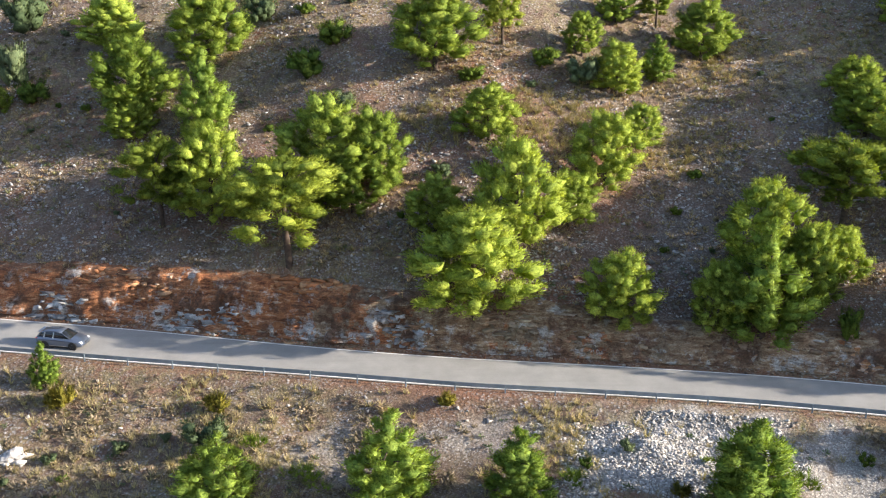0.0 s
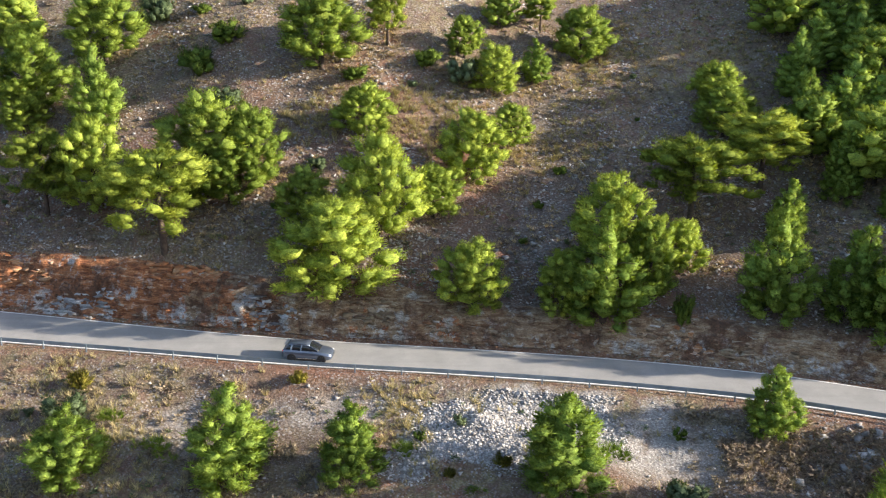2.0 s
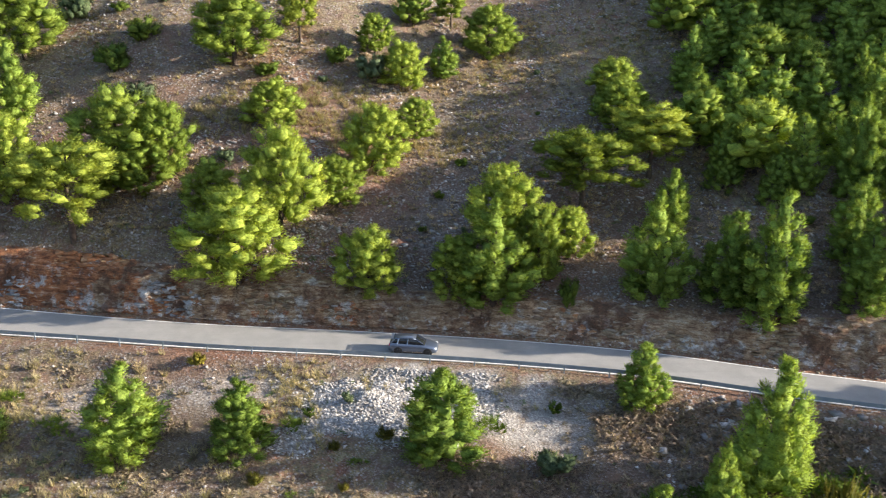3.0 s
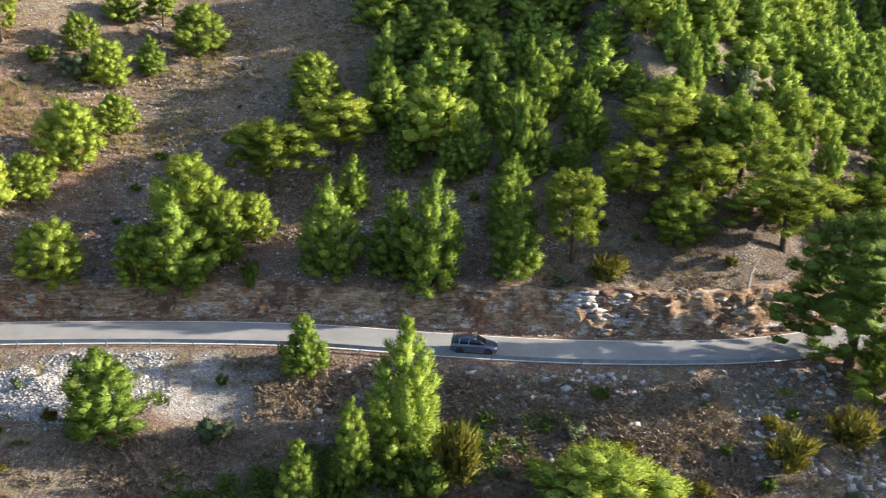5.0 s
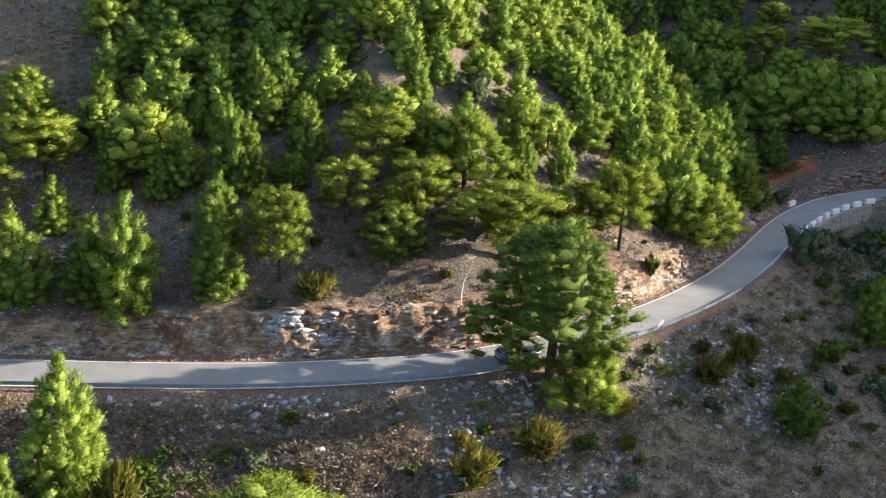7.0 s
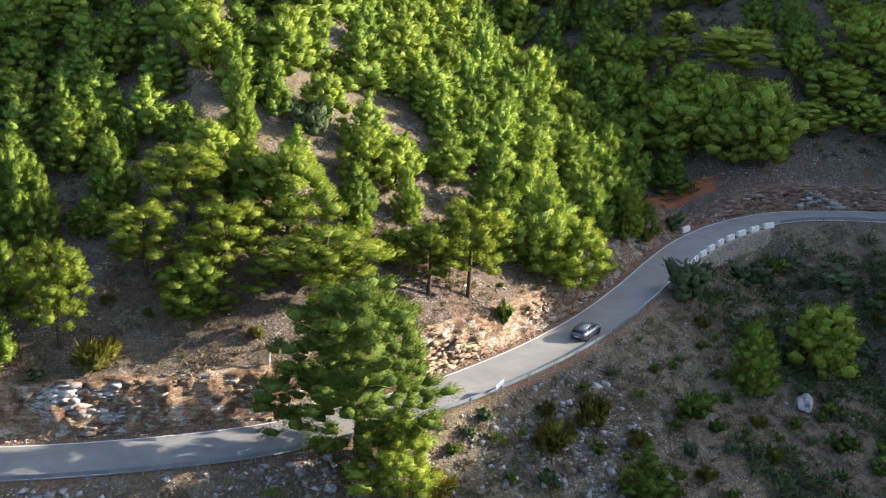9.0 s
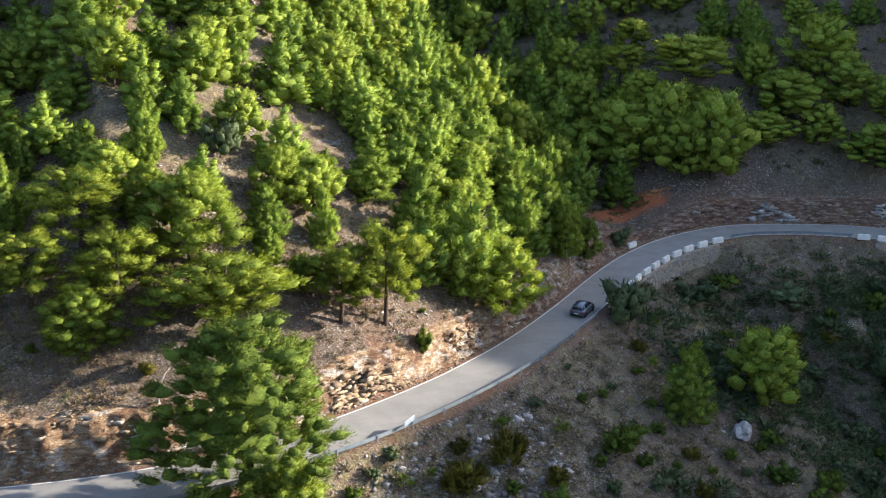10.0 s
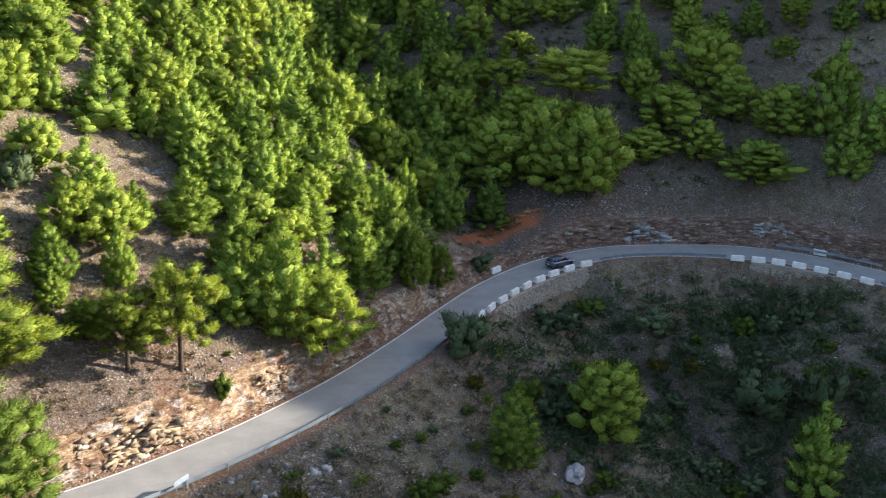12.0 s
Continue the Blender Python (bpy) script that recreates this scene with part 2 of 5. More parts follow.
def foliage(name, dark, light, through_light=0.3, fine=7.0):
    m = Mat(name, 0.7)
    info = m.node("ShaderNodeObjectInfo").outputs["Random"]
    island = m.node("ShaderNodeNewGeometry").outputs["Random Per Island"]
    v = m.math("ADD", m.math("MULTIPLY", info, 0.6), m.math("MULTIPLY", island, 0.4))
    c = m.ramp(v, (0.1, dark), (0.9, light))
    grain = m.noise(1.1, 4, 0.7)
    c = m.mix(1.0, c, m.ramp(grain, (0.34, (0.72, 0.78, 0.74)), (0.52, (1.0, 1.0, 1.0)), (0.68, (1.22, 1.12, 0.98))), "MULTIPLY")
    # needle tufts a hand's width apart: pale tips, shade of the gaps painted into the colour
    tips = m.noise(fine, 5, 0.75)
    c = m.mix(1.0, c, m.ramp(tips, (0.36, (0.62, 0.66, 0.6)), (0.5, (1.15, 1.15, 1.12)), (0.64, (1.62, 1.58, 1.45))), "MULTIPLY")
    m.color(c)
    m.bump(tips, 0.7, 0.12)
    m.b.inputs["Specular IOR Level"].default_value = 0.12
    tr = m.t.nodes.new("ShaderNodeBsdfTranslucent")
    m.link(m.mix(1.0, c, (1.0, 1.0, 0.45), "MULTIPLY"), tr.inputs["Color"])
    mx = m.t.nodes.new("ShaderNodeMixShader")
    mx.inputs[0].default_value = through_light
    m.link(m.b.outputs[0], mx.inputs[1])
    m.link(tr.outputs[0], mx.inputs[2])
    m.link(mx.outputs[0], m.t.nodes["Material Output"].inputs["Surface"])
    return m.m


def asphalt_material():
    m = Mat("old_asphalt", 0.85)
    f = m.noise(0.35, 6, 0.65)
    c = m.ramp(f, (0.3, (0.205, 0.203, 0.2)), (0.7, (0.28, 0.275, 0.268)))
    stretch = m.node("ShaderNodeMapping")
    stretch.inputs["Scale"].default_value = (0.06, 1.4, 1)
    m.link(m.coord(), stretch.inputs["Vector"])
    c = m.mix(m.ramp(m.noise(1.0, 4, 0.6, stretch.outputs["Vector"]), (0.5, (0, 0, 0)), (0.75, (0.45, 0.45, 0.45))), c, (0.19, 0.187, 0.183))
    c = m.mix(m.ramp(m.noise(60, 3), (0.35, (0.3, 0.3, 0.3)), (0.6, (0, 0, 0))), c, (0.10, 0.10, 0.10))
    m.color(c)
    m.bump(m.noise(90, 2), 0.25, 0.01)
    return m.m


def rock_material(name, *stops):
    m = Mat(name, 0.92)
    island = m.node("ShaderNodeNewGeometry").outputs["Random Per Island"]
    c = m.ramp(island, *stops)
    c = m.mix(m.ramp(m.noise(3.0, 6, 0.7), (0.35, (0.6, 0.6, 0.6)), (0.65, (0, 0, 0))), c, (0.10, 0.08, 0.065))
    m.color(c)
    m.bump(m.noise(7, 6, 0.7), 0.6, 0.06)
    return m.m


def bank_face_material():
    """Bedded rock of the road cut: rust in the west, tan and pale grey further on, dark joints."""
    m = Mat("bedded_bank_rock", 0.93)
    turn = m.node("ShaderNodeMapping")
    turn.inputs["Rotation"].default_value = (0.12, 0.16, 0)
    turn.inputs["Scale"].default_value = (0.45, 0.45, 2.6)
    m.link(m.coord(), turn.inputs["Vector"])
    bed = m.noise(1.6, 8, 0.72, turn.outputs["Vector"])
    rust = m.ramp(bed, (0.34, (0.06, 0.03, 0.022)), (0.44, (0.25, 0.095, 0.045)), (0.56, (0.42, 0.185, 0.085)), (0.68, (0.56, 0.42, 0.31)))
    tan = m.ramp(bed, (0.34, (0.09, 0.058, 0.04)), (0.44, (0.24, 0.15, 0.09)), (0.55, (0.36, 0.26, 0.17)), (0.70, (0.54, 0.48, 0.40)))
    split = m.node("ShaderNodeSeparateXYZ")
    m.link(m.coord(), split.inputs["Vector"])
    where = m.math("ADD", m.math("MULTIPLY", split.outputs["X"], 0.018), m.math("SUBTRACT", m.math("MULTIPLY", m.noise(0.13, 5, 0.7), 3.0), 0.45))
    c = m.mix(m.ramp(where, (0.95, (0, 0, 0)), (1.0, (1, 1, 1))), rust, tan)
    pale = m.ramp(bed, (0.35, (0.22, 0.21, 0.205)), (0.6, (0.58, 0.565, 0.55)))
    c = m.mix(m.ramp(m.noise(0.55, 5, 0.7), (0.54, (0, 0, 0)), (0.62, (0.9, 0.9, 0.9))), c, pale)
    low = m.math("MULTIPLY", m.ramp(m.noise(0.8, 7, 0.75), (0.53, (0, 0, 0)), (0.57, (1, 1, 1))), m.ramp(m.math("MULTIPLY", m.math("ADD", split.outputs["Z"], m.noise(0.9, 4)), 0.5), (0.65, (1, 1, 1)), (0.95, (0, 0, 0))))
    c = m.mix(low, c, m.ramp(bed, (0.40, (0.15, 0.13, 0.115)), (0.47, (0.42, 0.40, 0.375)), (0.62, (0.64, 0.62, 0.59))))
    earth = m.ramp(m.noise(2.2, 5, 0.7), (0.35, (0.07, 0.042, 0.03)), (0.65, (0.17, 0.085, 0.05)))
    c = m.mix(m.ramp(m.noise(0.33, 6, 0.75), (0.47, (0, 0, 0)), (0.58, (0.9, 0.9, 0.9))), c, earth)
    far = m.ramp(bed, (0.35, (0.07, 0.045, 0.035)), (0.52, (0.17, 0.10, 0.072)), (0.68, (0.36, 0.335, 0.32)))
    c = m.mix(m.ramp(m.math("MULTIPLY", split.outputs["X"], 0.005), (0.70, (0, 0, 0)), (0.79, (0.85, 0.85, 0.85))), c, far)
    c = m.mix(1.0, c, m.ramp(m.noise(8.0, 6, 0.8), (0.36, (0.45, 0.43, 0.42)), (0.5, (1, 1, 1)), (0.66, (1.35, 1.33, 1.3))), "MULTIPLY")
    m.color(c)
    m.bump(m.math("ADD", bed, m.math("MULTIPLY", m.noise(6, 6, 0.75), 0.5)), 1.0, 0.35)
    return m.m


BANKFACE = bank_face_material()
SOIL = ground_material()
ASPHALT = asphalt_material()
LINE = grainy("worn_white_paint", (0.5, 0.49, 0.47), (0.74, 0.73, 0.7), 3.0)
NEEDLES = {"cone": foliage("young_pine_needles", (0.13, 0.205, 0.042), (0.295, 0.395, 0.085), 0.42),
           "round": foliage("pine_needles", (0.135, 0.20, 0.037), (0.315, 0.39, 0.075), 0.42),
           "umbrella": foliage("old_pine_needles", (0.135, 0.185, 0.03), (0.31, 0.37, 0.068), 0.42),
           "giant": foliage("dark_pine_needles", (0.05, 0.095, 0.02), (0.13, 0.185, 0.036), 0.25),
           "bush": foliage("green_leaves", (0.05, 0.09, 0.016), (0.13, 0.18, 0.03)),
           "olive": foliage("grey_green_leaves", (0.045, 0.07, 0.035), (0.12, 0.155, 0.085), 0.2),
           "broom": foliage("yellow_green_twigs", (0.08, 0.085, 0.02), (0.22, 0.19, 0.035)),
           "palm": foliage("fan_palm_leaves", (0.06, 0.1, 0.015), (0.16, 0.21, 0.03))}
TWIGS = foliage("dry_twigs", (0.12, 0.095, 0.075), (0.32, 0.262, 0.195), 0.15)
BARETWIGS = foliage("bare_brown_twigs", (0.075, 0.058, 0.05), (0.22, 0.17, 0.14), 0.15)
DRYBROWN = foliage("withered_grass", (0.20, 0.145, 0.095), (0.44, 0.335, 0.22), 0.3)
GREENGRASS = foliage("esparto_grass", (0.10, 0.105, 0.05), (0.26, 0.245, 0.125), 0.3)
STRAW = foliage("dry_grass", (0.22, 0.185, 0.105), (0.46, 0.39, 0.25), 0.35)
BARK = grainy("pine_bark", (0.03, 0.022, 0.018), (0.09, 0.066, 0.052), 4.0, 0.95, 0, 0.8, 0.05)
STONE = rock_material("grey_limestone", (0.0, (0.15, 0.138, 0.135)), (0.6, (0.33, 0.315, 0.31)), (1.0, (0.60, 0.58, 0.565)))
def bank_material():
    m = Mat("rusty_bank_rock", 0.92)
    island = m.node("ShaderNodeNewGeometry").outputs["Random Per Island"]
    rust = m.ramp(island, (0.0, (0.13, 0.06, 0.035)), (0.4, (0.30, 0.125, 0.06)), (0.8, (0.40, 0.24, 0.14)), (1.0, (0.55, 0.49, 0.43)))
    tan = m.ramp(island, (0.0, (0.15, 0.11, 0.08)), (0.45, (0.30, 0.23, 0.16)), (0.8, (0.42, 0.36, 0.29)), (1.0, (0.55, 0.53, 0.5)))
    split = m.node("ShaderNodeSeparateXYZ")
    m.link(m.coord(), split.inputs["Vector"])
    c = m.mix(m.ramp(m.math("ADD", m.math("MULTIPLY", split.outputs["X"], 0.012), m.noise(0.15, 4)), (0.62, (0, 0, 0)), (0.85, (1, 1, 1))), rust, tan)
    c = m.mix(m.ramp(m.noise(3.0, 6, 0.7), (0.35, (0.6, 0.6, 0.6)), (0.65, (0, 0, 0))), c, (0.09, 0.065, 0.05))
    m.color(c)
    m.bump(m.noise(7, 6, 0.7), 0.6, 0.06)
    return m.m


BANK = bank_material()
SCREE = rock_material("pale_scree", (0.0, (0.24, 0.23, 0.225)), (0.5, (0.40, 0.39, 0.38)), (1.0, (0.62, 0.61, 0.6)))
ZINC = grainy("galvanised_steel", (0.17, 0.215, 0.26), (0.27, 0.32, 0.37), 1.2, 0.45, 0.35, 0.1, 0.005)
CONCRETE = grainy("whitewashed_concrete", (0.62, 0.61, 0.6), (0.82, 0.81, 0.79), 1.6, 0.85, 0, 0.3, 0.02)
MORTAR = grainy("lime_mortar", (0.22, 0.19, 0.15), (0.34, 0.29, 0.23), 3.0, 0.95)


# ---- helpers to build ----
def mesh_of(name, verts, faces, material=None, flat=True):
    me = bpy.data.meshes.new(name)
    me.from_pydata([tuple(map(float, v)) for v in verts], [], [tuple(map(int, f)) for f in faces])
    if material:
        me.materials.append(material)
    if not flat:
        me.polygons.foreach_set("use_smooth", [True] * len(me.polygons))
    me.update()
    return me


def put(name, me, parent=None, m=None, label=""):
    ob = new(name, me)
    if parent:
        ob.parent = parent
    if m is not None:
        ob.matrix_basis = m
    return tagged(ob, label) if label else ob


def part(name, bm, material, parent, label=""):
    me = bpy.data.meshes.new(name)
    bm.to_mesh(me)
    bm.free()
    me.materials.append(material)
    return put(name, me, parent, None, label)


def at_road(s, d, lift=0.0):
    x, y, ux, uy = road_frame(s)
    return float(x - uy * d), float(y + ux * d), float(road_height(x)) + lift


def s_at(x):
    return float(np.interp(x, ROAD[:, 0], ROAD_S))


# ---- ground: one sheet, fine near the road, wide towards the horizon ----
def lines(fine_a, fine_b, step, far, grow=1.16):
    mid = list(np.arange(fine_a, fine_b, step))
    a, b, w = [fine_a], [mid[-1]], step
    while b[-1] < far or a[-1] > -far:
        w = min(w * grow, 160)
        b.append(b[-1] + w)
        a.append(a[-1] - w)
    return np.array(a[:0:-1] + mid + b[1:])


def build_ground():
    gx, gy = lines(-58, 216, 0.8, 1600), lines(36, 150, 0.6, 1600)
    X, Y = np.meshgrid(gx, gy)
    x, y = X.ravel(), Y.ravel()
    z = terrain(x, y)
    d, s = road_near(x, y)
    rx = np.interp(s, ROAD_S, ROAD[:, 0])
    hw = half_width(rx)
    z = z - 0.06 * (np.abs(d) < hw + 0.1)
    nx, ny = len(gx), len(gy)
    i = np.arange(nx * ny).reshape(ny, nx)
    q = np.stack([i[:-1, :-1], i[:-1, 1:], i[1:, 1:], i[1:, :-1]], -1).reshape(-1, 4)
    me = bpy.data.meshes.new("ground")
    me.vertices.add(len(x))
    me.vertices.foreach_set("co", np.stack([x, y, z], 1).ravel())
    me.loops.add(q.size)
    me.loops.foreach_set("vertex_index", q.ravel())
    me.polygons.add(len(q))
    me.polygons.foreach_set("loop_start", np.arange(len(q)) * 4)
    me.update(calc_edges=True)
    me.polygons.foreach_set("use_smooth", [True] * len(q))
    # what covers the ground: bare rock on the cut bank, scree below the road, dry grass
    e = d - hw - 0.9
    rock = smooth(e, 0.3, 0.7) * (1 - smooth(e, 2.0, 3.4)) * (0.75 + 0.5 * value_noise(x, y, 6, 11))
    scree = np.zeros_like(x)
    for cx, cy, rx_, ry_ in ((17.5, 64.0, 10.5, 5.0), (28.5, 62.0, 6, 4.0), (3, 66.5, 7, 2.4), (-8, 65, 5, 3), (24, 86, 6, 6)):
        r = np.hypot((x - cx) / rx_, (y - cy) / ry_) + 0.35 * value_noise(x, y, 2.5, 12)
        scree = np.maximum(scree, (1 - smooth(r, 0.6, 1.15)) * (0.22 if cy > 80 else 0.5 if cx > 50 or cx < 10 else 0.9))
    scree *= np.where((d > -hw - 0.7) & (d < 12), 0, 1)
    grass = np.clip(0.35 + 0.7 * value_noise(x, y, 14, 13) + 0.4 * (d < -4) + 0.35 * smooth(d, 16, 26), 0, 1)
    col = me.color_attributes.new("cover", "FLOAT_COLOR", "POINT")
    col.data.foreach_set("color", np.stack([np.clip(rock, 0, 1), np.clip(scree, 0, 1), grass, np.ones_like(x)], 1).ravel())
    # darker ground: valley side, far slope, spur foot, needle litter under the wood
    dark_ground = np.maximum(smooth(rx, 55, 100) * (d < -hw - 1.2), 0.8 * smooth(d, 18, 26) * smooth(x, 44, 60))
    dark_ground = np.maximum(dark_ground, smooth(x, 128, 150) * (np.abs(d) > 9))
    dark_ground = np.maximum(dark_ground, 0.7 * smooth(rx, 22, 40) * smooth(-d, 5, 9))
    dark_ground = np.maximum(dark_ground, 0.75 * smooth(rx, 30, 60) * smooth(d, 5.5, 9))
    dark_ground = np.clip(dark_ground * (0.8 + 0.4 * value_noise(x, y, 7, 14)), 0, 1)
    verge = (1 - smooth(np.abs(np.abs(d) - hw - 0.4), 0.5, 1.0)) * np.where(d > 0, 1.0, 0.5)
    verge = np.maximum(verge, (d < -hw - 0.3) * (1 - smooth(np.hypot((x - 89) / 8, (y - 54) / 3.5), 0.6, 1.1)))
    red = 1 - smooth(np.hypot((x - 161) / 9, (y - 113.5) / 2.6) + 0.25 * value_noise(x, y, 2, 16), 0.6, 1.1)
    col2 = me.color_attributes.new("dark_ground", "FLOAT_COLOR", "POINT")
    col2.data.foreach_set("color", np.stack([dark_ground, verge, red, np.ones_like(x)], 1).ravel())
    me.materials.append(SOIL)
    return tagged(put("ground", me), "stony red-brown hillside with dry grass and a cut bank", "hillside", "", "structure")


def ribbon(name, s0, s1, d0, d1, lift, material, step=1.0, rows=1, hug=None):
    S = np.arange(s0, s1 + step / 2, step)
    v, f = [], []
    for s in S:
        x = float(road_frame(s)[0])
        a, b = (d0, d1) if hug is None else (hug * half_width(x) + d0, hug * half_width(x) + d1)
        for k in range(rows + 1):
            v.append(at_road(s, a + (b - a) * k / rows, lift))
    n = rows + 1
    for i in range(len(S) - 1):
        for k in range(rows):
            f.append((i * n + k, i * n + n + k, i * n + n + k + 1, i * n + k + 1))
    if d1 < d0:
        f = [q[::-1] for q in f]
    return mesh_of(name, v, f, material)


def build_road():
    v, f = [], []
    S = np.arange(20, ROAD_S[-1] - 20, 1.0)
    for s in S:
        x = float(road_frame(s)[0])
        hw = float(half_width(x))
        for k in range(7):
            u = k / 3 - 1
            px, py, pz = at_road(s, -u * hw)
            v.append((px, py, pz + 0.03 + 0.04 * (1 - u * u)))
    for i in range(len(S) - 1):
        for k in range(6):
            f.append((i * 7 + k + 1, i * 7 + k, i * 7 + 7 + k, i * 7 + 8 + k)[::-1])
    road = tagged(put("road", mesh_of("road", v, f, ASPHALT, False)), "narrow pale grey asphalt mountain road", "road", "", "structure")
    for side in (1, -1):
        a = ribbon("edge_line", 22, ROAD_S[-1] - 22, -0.24 * side, -0.11 * side, 0.052, LINE, 1.0, 1, side)
        put("edge_line", a, road, None, "worn white painted edge line")
    return road


def build_bank():
    """The rock face of the road cut: ledges and broken blocks along its beds."""
    S = np.arange(s_at(-75), 440, 0.28)
    E = np.concatenate([[-0.15], np.arange(0.0, 3.4, 0.13), [3.8]])
    ss, ee = np.meshgrid(S, E, indexing="ij")
    ss, e = ss.ravel(), ee.ravel()
    x, y, ux, uy = road_frame(ss)
    d = half_width(x) + 0.9 + e
    px, py = x - uy * d, y + ux * d
    z = terrain(px, py)
    fade = smooth(e, 0.0, 0.3) * (1 - smooth(e, 2.2, 3.3))
    def ledges(thick, seed):
        level = z + 0.10 * ss * 0.35 + 0.5 * value_noise(ss, 0 * ss, 9, seed) + 0.12 * value_noise(ss, e, 1.1, seed + 1)
        bed = np.floor(level / thick)
        length = 0.7 + 2.2 * lattice(bed, 0 * bed, seed + 2)
        return lattice(bed, np.floor(ss / length + 7 * lattice(bed, 0 * bed + 3, seed)), seed + 3)
    rocky = 0.35 + 0.65 * smooth(value_noise(ss, e, 5.5, 90) + 0.5 * value_noise(ss, e, 1.9, 91), -0.35, 0.3)
    step = 0.62 * ledges(0.42, 81) + 0.30 * ledges(0.17, 85) + 0.22 * value_noise(ss, e * 2, 0.6, 84) + 0.4 * value_noise(ss, e, 3.5, 83)
    push = 0.85 * step * fade * rocky
    px, py = px + uy * push, py - ux * push
    z = z + 0.08 * fade + 0.16 * step * fade - 0.35 * (e < -0.1) - 0.5 * (e > 3.6) - 0.12 * smooth(e, 2.6, 3.4)
    n = len(E)
    i = np.arange(len(S) * n).reshape(len(S), n)
    q = np.stack([i[:-1, :-1], i[1:, :-1], i[1:, 1:], i[:-1, 1:]], -1).reshape(-1, 4)
    me = join_arrays("bank", np.stack([px, py, z], 1), q, BANKFACE)
    return tagged(put("bank", me), "cut bank of rust-red and pale bedded rock along the road", "bank", "", "structure")


build_ground()
build_road()


# ---- guardrails ----
def build_guardrail(s0, s1, side, off=0.42, gap=4.0):
    rail = new("guardrail")
    o = Vector(at_road((s0 + s1) / 2, 0))
    rail.matrix_basis = Matrix.Translation(o)
    prof = [(0.0, 0.40), (0.05, 0.45), (0.05, 0.52), (0.0, 0.56), (0.0, 0.61), (0.05, 0.65), (0.05, 0.72), (0.0, 0.77), (-0.012, 0.77), (-0.012, 0.40)]
    v, f = [], []
    S = np.arange(s0, s1 + 0.5, 1.0)
    for s in S:
        hw = float(half_width(float(road_frame(s)[0])))
        sag = 0.03 * float(value_noise(s, 0, 9, 31))
        for u, h in prof:
            p = Vector(at_road(s, side * (hw + off - u), h + sag)) - o
            v.append(p)
    n = len(prof)
    for i in range(len(S) - 1):
        for k in range(n):
            q = (i * n + k, i * n + (k + 1) % n, i * n + n + (k + 1) % n, i * n + n + k)
            f.append(q if side > 0 else q[::-1])
    put("beam", mesh_of("beam", v, f, ZINC), rail, None, "corrugated galvanised steel beam")
    bm = bmesh.new()
    bmesh.ops.create_cube(bm, size=1.0, matrix=Matrix.Diagonal((0.12, 0.07, 1.3, 1)) @ Matrix.Translation((0, 0, -0.01)))
    bmesh.ops.bevel(bm, geom=bm.edges[:], offset=0.012, segments=1, affect="EDGES")
    post = bpy.data.meshes.new("post")
    bm.to_mesh(post)
    bm.free()
    post.materials.append(ZINC)
    for s in np.arange(s0 + 0.5, s1, gap):
        x, y, ux, uy = road_frame(s)
        hw = float(half_width(float(x)))
        p = Vector(at_road(s, side * (hw + off + 0.07), 0.1)) - o
        put("post", post, rail, Matrix.Translation(p) @ pose(0, 0, 0, 0, 0, math.degrees(math.atan2(uy, ux))))
    return tagged(rail, "galvanised steel guardrail on posts beside the road", "guardrail", "guardrails along the road")


# ---- white blocks at the bend ----
def block_mesh(length=1.95, width=0.52, height=0.84):
    bm = bmesh.new()
    bmesh.ops.create_cube(bm, size=1.0)
    for w in bm.verts:
        k = 0.86 if w.co.z > 0 else 1.0
        w.co = Vector((w.co.x * length * (0.97 if w.co.z > 0 else 1), w.co.y * width * k, (w.co.z + 0.5) * height))
    bmesh.ops.bevel(bm, geom=bm.edges[:], offset=0.06, segments=2, affect="EDGES")
    me = bpy.data.meshes.new("concrete_block")
    bm.to_mesh(me)
    bm.free()
    me.materials.append(CONCRETE)
    return me


BLOCK = block_mesh()


def build_block(s, side, off=0.5, tilt=0.0):
    x, y, ux, uy = road_frame(s)
    hw = float(half_width(float(x)))
    px, py, pz = at_road(s, side * (hw + off))
    ob = put("concrete_block", BLOCK, None, pose(px, py, pz - 0.03, 0, 0, math.degrees(math.atan2(uy, ux)) + tilt))
    return tagged(ob, "whitewashed concrete block guarding the edge of the bend", "barrier block", "white blocks at the bend")


# ---- plants ----
def ico(sub=0):
    bm = bmesh.new()
    bmesh.ops.create_icosphere(bm, subdivisions=sub + 1, radius=1.0)
    v = np.array([w.co[:] for w in bm.verts])
    f = np.array([[w.index for w in p.verts] for p in bm.faces])
    bm.free()
    return v, f


ICO_V, ICO_F = ico(0)


